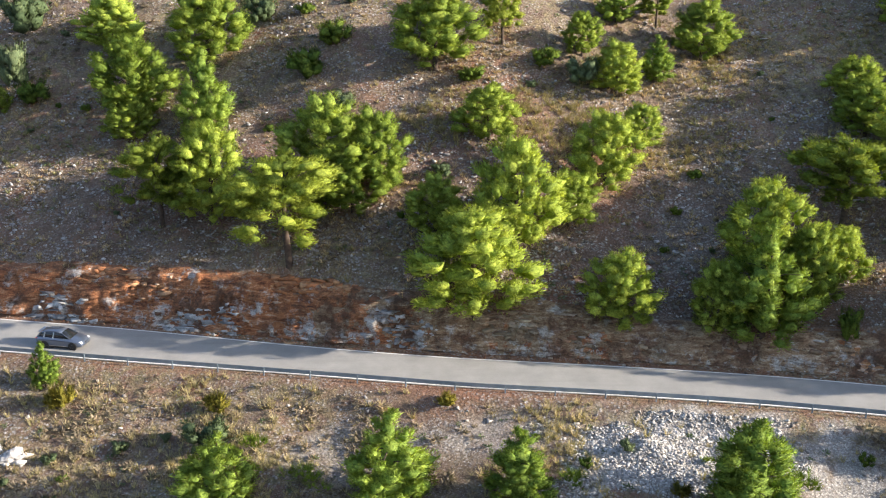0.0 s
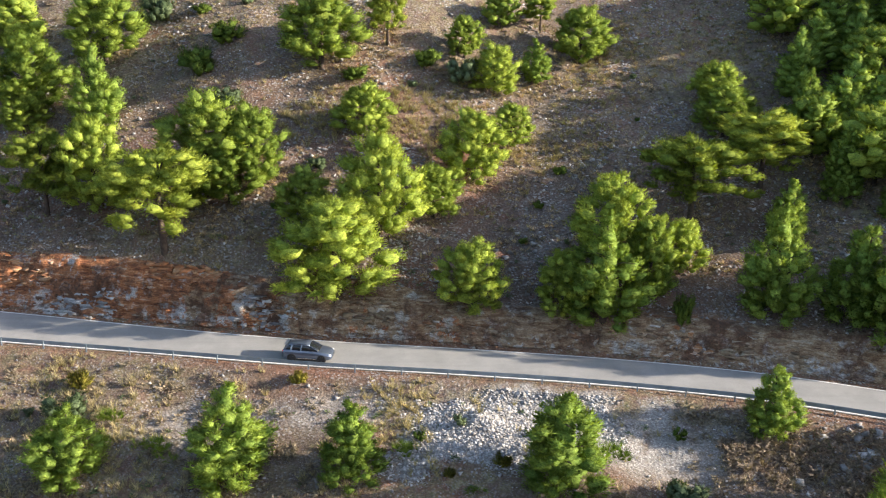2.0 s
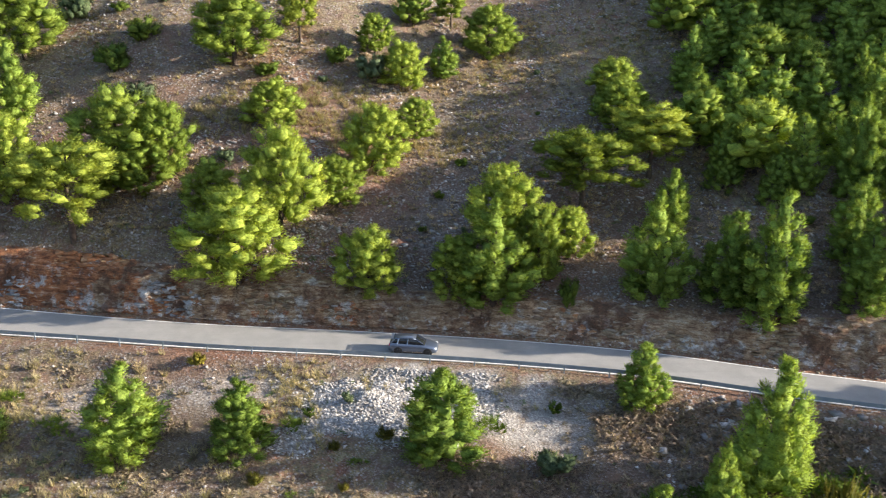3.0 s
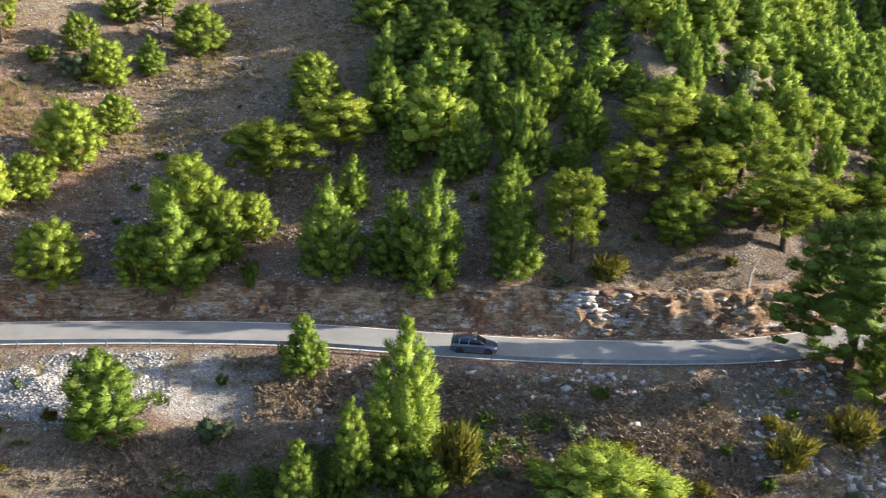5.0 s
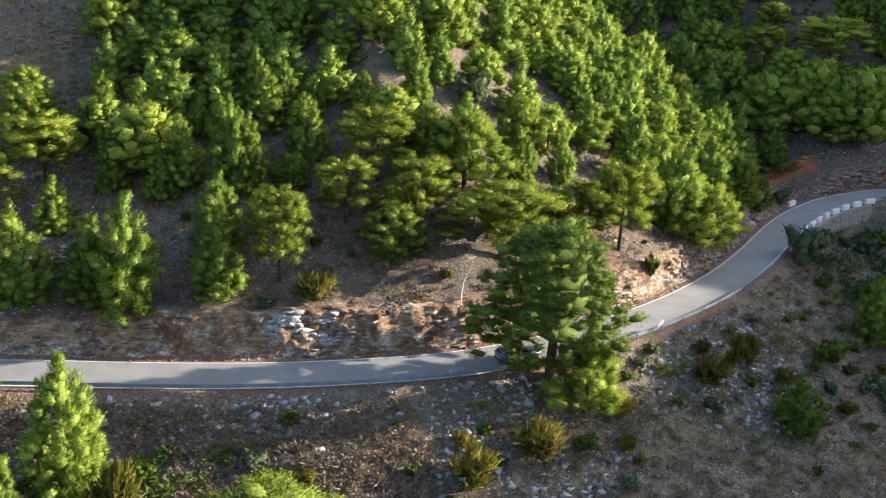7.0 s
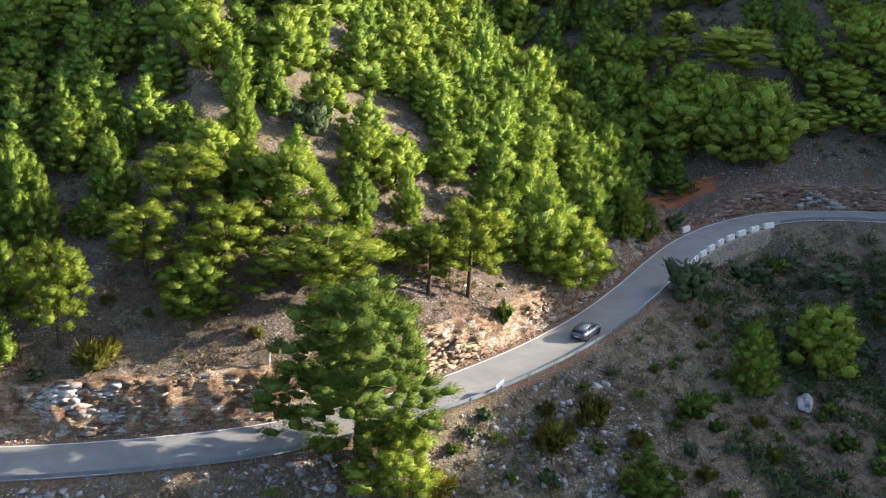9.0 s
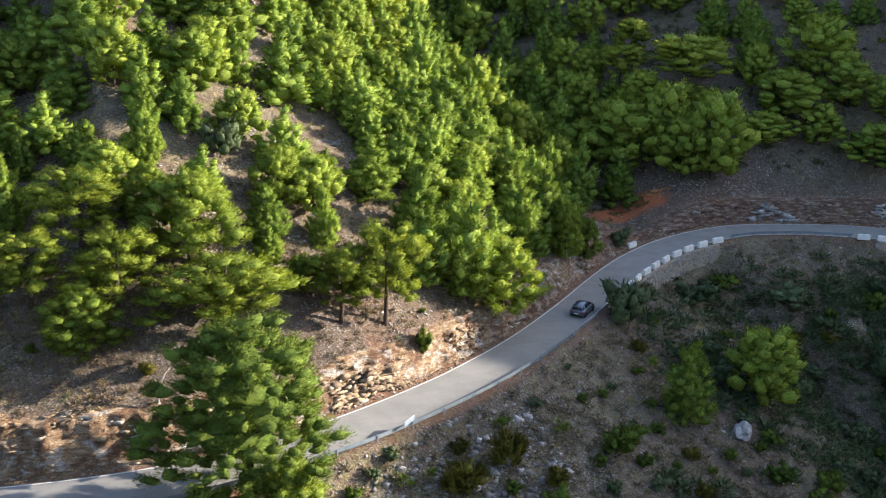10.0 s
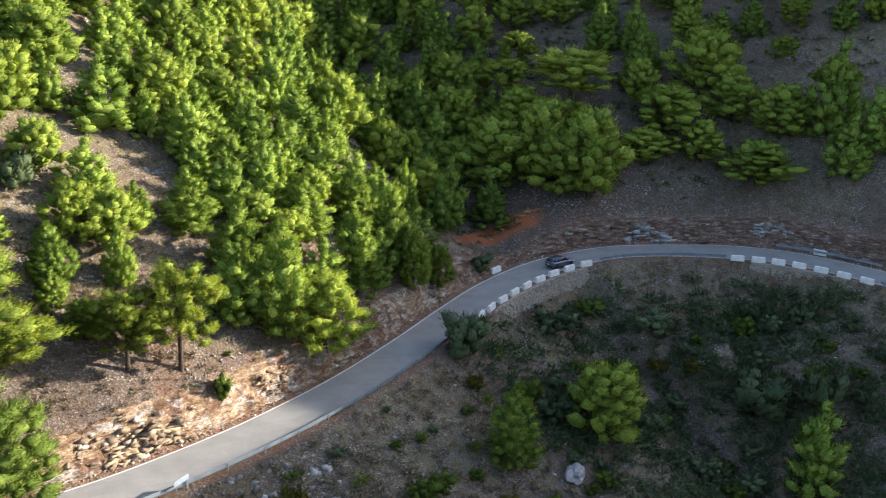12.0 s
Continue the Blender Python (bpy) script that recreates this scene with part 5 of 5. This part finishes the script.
outcrop(182.8, 105.6, 7.0, 2.8, PALE, "grey limestone boulder face beside the shaded road", 4, 50)
outcrop(200.5, 97.8, 6.0, 2.0, PALE, "grey limestone outcrop beside the shaded road", 5)
outcrop(108.8, 100.2, 2.6, 1.4, PALE, "grey stones in the grassy clearing", 13, 16)
outcrop(116.0, 75.5, 8.0, 1.6, CREAM, "cream rock in the bank at the bend", 14, 50)


outcrop(-35.5, 85.2, 7.0, 2.0, PALE, "pale limestone slabs at the foot of the bank", 21, 50)
outcrop(-22.0, 82.6, 8.0, 1.9, PALE, "blue-white limestone ledges at the foot of the bank", 22, 60)
outcrop(-31.0, 86.0, 6.0, 2.2, RUST, "rust-red ledges in the cut bank", 23, 40)
outcrop(-12.5, 82.6, 10.0, 2.2, RUST, "rust-red broken ledges in the cut bank", 24, 60)
outcrop(-3.5, 79.2, 7.0, 1.8, PALE, "pale limestone ledges at the foot of the bank", 25, 50)
outcrop(6.0, 78.4, 5.0, 2.0, CREAM, "ochre jointed rock under the roots of a pine", 26, 40)
outcrop(16.0, 76.8, 9.0, 1.6, CREAM, "tan bedded rock in the cut bank", 27, 50)
outcrop(41.0, 72.6, 7.0, 1.7, CREAM, "cream ledges in the cut bank", 28, 50)
outcrop(51.5, 69.0, 6.0, 1.6, CREAM, "cream ledges in the cut bank", 29, 40)
outcrop(-34.3, 65.8, 4.5, 2.0, SCREE, "heap of white stones on the valley side", 30, 40)
outcrop(163.7, 114.0, 9.0, 1.6, RUST, "red earth face above the shaded bend", 15, 60)


# ---- single boulders ----
def boulder(x, y, size, seed):
    bm = bmesh.new()
    bmesh.ops.create_icosphere(bm, subdivisions=3, radius=1.0)
    for v in bm.verts:
        p = v.co * 1.3 + Vector((seed * 7.3, 0, 0))
        k = 1 + 0.45 * noise.noise(p) + 0.2 * noise.noise(p * 2.7)
        v.co = Vector((v.co.x * 1.2, v.co.y * 0.9, v.co.z * 0.8)) * k * size / 2
    me = bpy.data.meshes.new("boulder")
    bm.to_mesh(me)
    bm.free()
    me.materials.append(PALE)
    ob = put("boulder", me, None, pose(x, y, ground_z(x, y) + 0.15 * size, 8, 5, seed * 40))
    return tagged(ob, "pale limestone boulder on the scrubby slope", "boulder", "boulders")


boulder(143.9, 62.8, 2.3, 1)
boulder(116.8, 50.6, 1.2, 2)
boulder(58.8, 45.4, 1.5, 3)
boulder(85.0, 51.8, 0.9, 4)
boulder(90.5, 52.2, 1.0, 5)
boulder(-33.1, 65.9, 1.5, 6)
boulder(-34.8, 66.6, 1.1, 7)
boulder(73.0, 52.4, 0.8, 8)
boulder(61.0, 55.4, 0.9, 9)
boulder(179.5, 106.2, 1.3, 10)


# ---- dead trunk on the bank ----
def dead_tree(x, y):
    v, f = tube([(0, 0, -0.3), (0.1, 0, 0.8), (0.35, 0.1, 1.7), (0.8, 0.1, 2.5), (1.3, 0.0, 3.0)], [0.16, 0.14, 0.11, 0.08, 0.03], 8)
    v2, f2 = tube([(0.35, 0.1, 1.7), (0.2, -0.2, 2.2), (-0.1, -0.4, 2.6)], [0.07, 0.05, 0.02], 6)
    f += [tuple(i + len(v) for i in q) for q in f2]
    wood = grainy("bleached_wood", (0.30, 0.27, 0.24), (0.5, 0.47, 0.43), 5.0, 0.9)
    ob = put("dead_tree", mesh_of("dead_tree", v + v2, f, wood, False), None, pose(x, y, ground_z(x, y), 0, 0, 20))
    return tagged(ob, "bleached bare trunk of a dead tree on the bank", "dead tree")


dead_tree(83.0, 64.6)


# ---- red and white marker board on the bank ----
def marker(x, y):
    ob = new("marker_post")
    ob.matrix_basis = pose(x, y, ground_z(x, y), 4, 0, 10)
    red = grainy("faded_red_paint", (0.42, 0.06, 0.04), (0.55, 0.10, 0.07), 3.0, 0.6)
    part("post", box_bm0(0, 0.03, 0.4, 0.06, 0.05, 1.2), ZINC, ob)
    for k in range(4):
        part("band", box_bm0(0, 0, 0.36 + 0.2 * k, 0.24, 0.03, 0.2), red if k % 2 else CONCRETE, ob, "red band" if k % 2 else "white band")
    return tagged(ob, "red and white banded marker post on the bank", "marker post")


# ---- two road signs seen from behind, at the rail ----
def road_sign(s, turn):
    x, y, ux, uy = road_frame(s)
    px, py, pz = at_road(s, -(float(half_width(float(x))) + 0.75))
    sign = new("road_sign")
    sign.matrix_basis = pose(px, py, pz, 0, 0, math.degrees(math.atan2(float(uy), float(ux))) + turn)
    bm = box_bm0(0, 0, 1.15, 1.7, 0.03, 0.5)
    part("panel", bm, BLUEGREY, sign, "blue-grey back of a long sign panel")
    for side in (-0.6, 0.6):
        part("post", box_bm0(side, 0.04, 0.45, 0.08, 0.05, 1.7), ZINC, sign)
    return tagged(sign, "long road sign on two posts behind the guardrail", "road sign", "road signs at the bend")


def box_bm0(x, y, z, sx, sy, sz):
    bm = bmesh.new()
    bmesh.ops.create_cube(bm, size=1, matrix=Matrix.Translation((x, y, z)) @ Matrix.Diagonal((sx, sy, sz, 1)))
    bmesh.ops.bevel(bm, geom=bm.edges[:], offset=min(sx, sy, sz) * 0.2, segments=1, affect="EDGES")
    return bm


marker(29.2, 76.6)
BLUEGREY = grainy("blue_grey_sign_metal", (0.20, 0.25, 0.32), (0.28, 0.33, 0.40), 2.0, 0.5, 0.2)
road_sign(257.0, 14)
road_sign(280.6, 14)


# ---- the stone wall that carries the bend ----
def stone_wall(s0, s1, height, batter, label, seed):
    rng = np.random.default_rng(seed)
    wall = new("retaining_wall")
    o = Vector(at_road((s0 + s1) / 2, -3))
    wall.matrix_basis = Matrix.Translation(o)
    v, f = [], []
    S = np.arange(s0, s1 + 0.1, 1.0)
    for s in S:
        hw = float(half_width(float(road_frame(s)[0])))
        for d, z in ((hw + 0.72, -0.02), (hw + 1.08, -0.02), (hw + 1.08 + batter, -height), (hw + 0.72, -height)):
            v.append(Vector(at_road(s, -d, z)) - o)
    for i in range(len(S) - 1):
        for k in range(4):
            f.append((i * 4 + k, i * 4 + 4 + k, i * 4 + 4 + (k + 1) % 4, i * 4 + (k + 1) % 4))
    f += [(0, 1, 2, 3), tuple(len(v) - 4 + k for k in (3, 2, 1, 0))]
    put("core", mesh_of("core", v, f, MORTAR), wall, None, "lime mortar core")
    shapes = []
    for k in range(6):
        bv, bf = chunk(300 + k)
        shapes.append(mesh_of("stone", bv, bf, WALLSTONE[k % 2]))
    z = -0.16
    while z > -height + 0.1:
        s = s0 + 0.2 + 0.3 * rng.random()
        while s < s1 - 0.3:
            L, H = rng.uniform(0.45, 0.95), rng.uniform(0.26, 0.36)
            x, y, ux, uy = road_frame(s)
            hw = float(half_width(float(x)))
            p = Vector(at_road(s, -(hw + 1.02 + batter * -z / height), z)) - o
            put("stone", shapes[int(rng.integers(6))], wall, Matrix.Translation(p) @ pose(0, 0, 0, rng.uniform(-8, 8), 0, math.degrees(math.atan2(float(uy), float(ux))) + rng.uniform(-7, 7)) @ Matrix.Diagonal((L * 0.8, 0.30, H * 0.8, 1)))
            s += L + 0.05
        z -= 0.34
    return tagged(wall, label, "stone wall")


WALLSTONE = [grainy("wall_stone", (0.24, 0.20, 0.16), (0.42, 0.37, 0.30), 1.5, 0.9, 0, 0.5, 0.03), grainy("wall_stone_grey", (0.20, 0.19, 0.18), (0.38, 0.36, 0.34), 1.5, 0.9, 0, 0.5, 0.03)]
stone_wall(334.0, 358.5, 2.7, 0.35, "rubble stone retaining wall below the white blocks", 5)
stone_wall(386.0, 402.0, 1.9, 0.3, "rubble stone retaining wall over a culvert", 6)


# ---- the car: a dark grey compact hatchback ----
PAINT = Mat("dark_grey_metallic_paint", 0.28)
PAINT.color((0.095, 0.12, 0.172))
PAINT.b.inputs["Metallic"].default_value = 0.55
PAINT.b.inputs["Coat Weight"].default_value = 0.8
GLASS = Mat("tinted_glass", 0.06)
GLASS.color((0.012, 0.014, 0.016))
GLASS.b.inputs["Specular IOR Level"].default_value = 0.6
RUBBER = grainy("tyre_rubber", (0.012, 0.012, 0.012), (0.03, 0.03, 0.03), 9.0, 0.85)
ALLOY = grainy("alloy", (0.3, 0.3, 0.31), (0.5, 0.5, 0.51), 5.0, 0.35, 0.8)
TRIM = grainy("black_plastic_trim", (0.015, 0.015, 0.016), (0.035, 0.035, 0.035), 8.0, 0.6)
CLEAR = Mat("headlight_glass", 0.1)
CLEAR.color((0.75, 0.77, 0.8))
REDLENS = Mat("red_lens", 0.2)
REDLENS.color((0.45, 0.012, 0.012))
CHROME = Mat("bright_metal", 0.15)
CHROME.color((0.75, 0.75, 0.76))
CHROME.b.inputs["Metallic"].default_value = 1.0


def loft(rings, caps=True):
    """Rings of equally many points, joined; half of a car, mirrored in y by the caller's points."""
    bm = bmesh.new()
    vs = [[bm.verts.new(p) for p in ring] for ring in rings]
    n = len(rings[0])
    for a, b in zip(vs, vs[1:]):
        for k in range(n):
            bm.faces.new((a[k], a[(k + 1) % n], b[(k + 1) % n], b[k]))
    if caps:
        bm.faces.new(vs[0][::-1])
        bm.faces.new(vs[-1])
    bmesh.ops.recalc_face_normals(bm, faces=bm.faces[:])
    for p in bm.faces:
        p.smooth = True
    return bm


def car_ring(x, w, low, mid, top, tw):
    half = [(0.0, low), (w * 0.86, low), (w * 0.98, low + 0.10), (w, mid - 0.12), (w * 0.985, mid), (tw, top), (0.0, top + 0.02)]
    right = [(x, y, z) for y, z in half]
    left = [(x, -y, z) for y, z in half[-2:0:-1]]
    return right + left


def wheel_meshes():
    def ring(R, r, w, sides=28):
        bm = bmesh.new()
        prof = [(r, -w), (R - 0.035, -w), (R, -w + 0.035), (R, w - 0.035), (R - 0.035, w), (r, w)]
        rows = [[bm.verts.new((p * math.cos(a), q, p * math.sin(a))) for p, q in prof] for a in np.arange(sides) * 2 * math.pi / sides]
        for i in range(sides):
            for k in range(len(prof)):
                bm.faces.new((rows[i][k], rows[i][(k + 1) % 6], rows[(i + 1) % sides][(k + 1) % 6], rows[(i + 1) % sides][k]))
        bmesh.ops.recalc_face_normals(bm, faces=bm.faces[:])
        return bm
    tyre = ring(0.335, 0.235, 0.11)
    rim = ring(0.24, 0.205, 0.10)
    for k in range(5):
        a = 2 * math.pi * k / 5
        for side in (-1, 1):
            bmesh.ops.create_cube(rim, size=1, matrix=Matrix.Rotation(-a, 4, "Y") @ Matrix.Translation((0.11, 0.075 * side, 0)) @ Matrix.Diagonal((0.22, 0.02, 0.055, 1)))
    bmesh.ops.create_cone(rim, cap_ends=True, segments=14, radius1=0.06, radius2=0.06, depth=0.18, matrix=Matrix.Rotation(math.pi / 2, 4, "X"))
    return tyre, rim


def box_bm(x, y, z, sx, sy, sz, bevel=0.02, m=None):
    bm = bmesh.new()
    bmesh.ops.create_cube(bm, size=1, matrix=Matrix.Translation((x, y, z)) @ (m or Matrix()) @ Matrix.Diagonal((sx, sy, sz, 1)))
    if bevel:
        bmesh.ops.bevel(bm, geom=bm.edges[:], offset=bevel, segments=2, affect="EDGES")
    return bm


def build_car():
    car = new("car")
    body = loft([car_ring(-2.17, 0.70, 0.42, 0.80, 0.86, 0.62), car_ring(-2.10, 0.84, 0.30, 0.90, 1.00, 0.70), car_ring(-1.75, 0.90, 0.22, 0.93, 1.02, 0.74),
                 car_ring(-1.0, 0.905, 0.19, 0.92, 1.00, 0.76), car_ring(0.0, 0.905, 0.19, 0.91, 0.98, 0.76), car_ring(0.75, 0.905, 0.19, 0.90, 0.97, 0.74),
                 car_ring(1.25, 0.90, 0.20, 0.86, 0.94, 0.68), car_ring(1.75, 0.88, 0.22, 0.76, 0.86, 0.62), car_ring(2.05, 0.80, 0.28, 0.66, 0.76, 0.55), car_ring(2.19, 0.62, 0.34, 0.56, 0.64, 0.45)])
    # wheel arches
    shell = part("body", body, PAINT.m, car)
    for x in (-1.33, 1.33):
        for side in (-1, 1):
            bm = bmesh.new()
            bmesh.ops.create_cone(bm, cap_ends=True, segments=24, radius1=0.395, radius2=0.395, depth=0.05, matrix=Matrix.Translation((x, 0.893 * side, 0.335)) @ Matrix.Rotation(math.pi / 2, 4, "X"))
            part("wheel_arch", bm, TRIM, shell)
    rings = []
    for x, w, z0, z1, tw in ((-2.06, 0.66, 0.96, 1.02, 0.60), (-1.72, 0.735, 0.98, 1.36, 0.56), (-1.1, 0.76, 0.97, 1.44, 0.57), (-0.3, 0.765, 0.96, 1.47, 0.57), (0.25, 0.76, 0.95, 1.42, 0.56), (0.62, 0.74, 0.95, 1.22, 0.60), (1.08, 0.70, 0.94, 0.97, 0.64)):
        rings.append([(x, w, z0), (x, tw, z1), (x, 0, z1 + 0.015), (x, -tw, z1), (x, -w, z0), (x, 0, z0 - 0.02)])
    part("windows", loft(rings), GLASS.m, car, "tinted side windows, windscreen and rear window")
    roof = []
    for x, w, z in ((-1.98, 0.55, 1.24), (-1.62, 0.565, 1.392), (-1.1, 0.585, 1.455), (-0.3, 0.585, 1.487), (0.22, 0.57, 1.437)):
        roof.append([(x, w, z - 0.035), (x, w * 0.96, z + 0.0), (x, 0, z + 0.022), (x, -w * 0.96, z), (x, -w, z - 0.035), (x, 0, z - 0.05)])
    part("roof", loft(roof), PAINT.m, car)
    for side in (-1, 1):
        for x0, z0, y0, x1, z1, y1, t in ((0.27, 1.42, 0.575, 1.06, 0.955, 0.715, 0.05), (-0.45, 1.46, 0.585, -0.52, 0.95, 0.775, 0.07), (-1.30, 1.42, 0.585, -1.42, 0.96, 0.765, 0.09), (-1.70, 1.36, 0.575, -2.04, 0.98, 0.68, 0.13)):
            a, b = Vector((x0, y0 * side, z0)), Vector((x1, y1 * side, z1))
            v = b - a
            m = v.to_track_quat("Z", "Y").to_matrix().to_4x4()
            bm = bmesh.new()
            bmesh.ops.create_cube(bm, size=1, matrix=Matrix.Translation((a + b) / 2) @ m @ Matrix.Diagonal((t, t, v.length, 1)))
            part("pillar", bm, PAINT.m, car)
        part("roof_rail", box_bm(-0.75, 0.545 * side, 1.50, 1.5, 0.035, 0.035, 0.01), TRIM, car, "black roof rail")
        part("mirror", box_bm(0.62, 0.98 * side, 1.02, 0.14, 0.20, 0.13, 0.04), PAINT.m, car)
        part("headlight", box_bm(1.98, 0.63 * side, 0.70, 0.26, 0.26, 0.11, 0.03), CLEAR.m, car, "clear headlight")
        part("tail_light", box_bm(-2.07, 0.70 * side, 0.87, 0.20, 0.26, 0.15, 0.03), REDLENS.m, car, "red tail light")
        part("sill", box_bm(0, 0.89 * side, 0.24, 1.9, 0.06, 0.12, 0.02), TRIM, car, "black plastic sill")
        part("chrome_strip", box_bm(0, 0.915 * side, 0.33, 1.7, 0.012, 0.03, 0), CHROME.m, car, "bright trim strip")
        for k, x in enumerate((0.42, -0.62)):
            part("door_handle", box_bm(x - 0.55, 0.905 * side, 0.86, 0.18, 0.03, 0.03, 0.01), PAINT.m, car)
    part("front_bumper", box_bm(2.10, 0, 0.36, 0.18, 1.35, 0.20, 0.05), CHROME.m, car, "bright lower bumper trim")
    part("grille", box_bm(2.13, 0, 0.56, 0.12, 0.7, 0.16, 0.03), TRIM, car, "black grille")
    part("rear_bumper", box_bm(-2.12, 0, 0.40, 0.16, 1.45, 0.24, 0.05), TRIM, car, "black rear bumper")
    part("number_plate", box_bm(-2.19, 0, 0.62, 0.02, 0.52, 0.11, 0), CONCRETE, car, "blank white number plate")
    part("spoiler", box_bm(-1.93, 0, 1.385, 0.24, 1.08, 0.03, 0.01, Matrix.Rotation(0.25, 4, "Y")), PAINT.m, car)
    tyre, rim = wheel_meshes()
    tm, rm = bpy.data.meshes.new("tyre"), bpy.data.meshes.new("rim")
    tyre.to_mesh(tm), rim.to_mesh(rm)
    tm.materials.append(RUBBER), rm.materials.append(ALLOY)
    wheels = []
    for x in (-1.33, 1.33):
        for side in (-1, 1):
            w = new("wheel")
            w.parent = car
            w.matrix_basis = pose(x, 0.82 * side, 0.335)
            put("tyre", tm, w, None, "black rubber tyre")
            put("rim", rm, w, None, "five-spoke alloy rim")
            wheels.append((w, x, 0.82 * side))
    return tagged(car, "dark grey metallic hatchback driving along the road", "car"), wheels


CAR, WHEELS = build_car()


def motions():
    # metres along the road at each full second
    way = [(0, 141.8), (1, 158.3), (2, 176.8), (3, 195.6), (4, 214.1), (5, 231.6), (6, 247.9), (7, 264.0), (8, 281.0), (9, 298.9), (10, 318.1), (11, 337.2), (12, 354.9)]
    ts, ss = [a for a, b in way], [b for a, b in way]
    def s_of(t):
        i = min(max(int(t), 0), 11)
        p = [ss[max(0, i - 1)], ss[i], ss[i + 1], ss[min(12, i + 2)]]
        if i == 0:
            p[0] = 2 * ss[0] - ss[1]
        if i == 11:
            p[3] = 2 * ss[12] - ss[11]
        u = t - i
        return 0.5 * (2 * p[1] + (p[2] - p[0]) * u + (2 * p[0] - 5 * p[1] + 4 * p[2] - p[3]) * u * u + (3 * p[1] - p[0] - 3 * p[2] + p[3]) * u ** 3)
    rows = []
    for k in range(49):
        t = k * 0.25
        s = s_of(t)
        x, y, ux, uy = road_frame(s)
        px, py, pz = at_road(s, -1.05, 0.058)
        rows.append((t, pose(px, py, pz, 0, 0, math.degrees(math.atan2(float(uy), float(ux))))))
    walk(CAR, rows)
    for w, x, y in WHEELS:
        turn = []
        for k in range(181):
            t = k / 15
            # the rim has five like spokes: a fifth of a turn in each thirtieth of a second looks like none
            turn.append((t, pose(x, y, 0.335, 0, math.degrees((s_of(t) - ss[0]) / 0.335) - 72 * 30 * t, 0)))
        walk(w, turn)


motions()
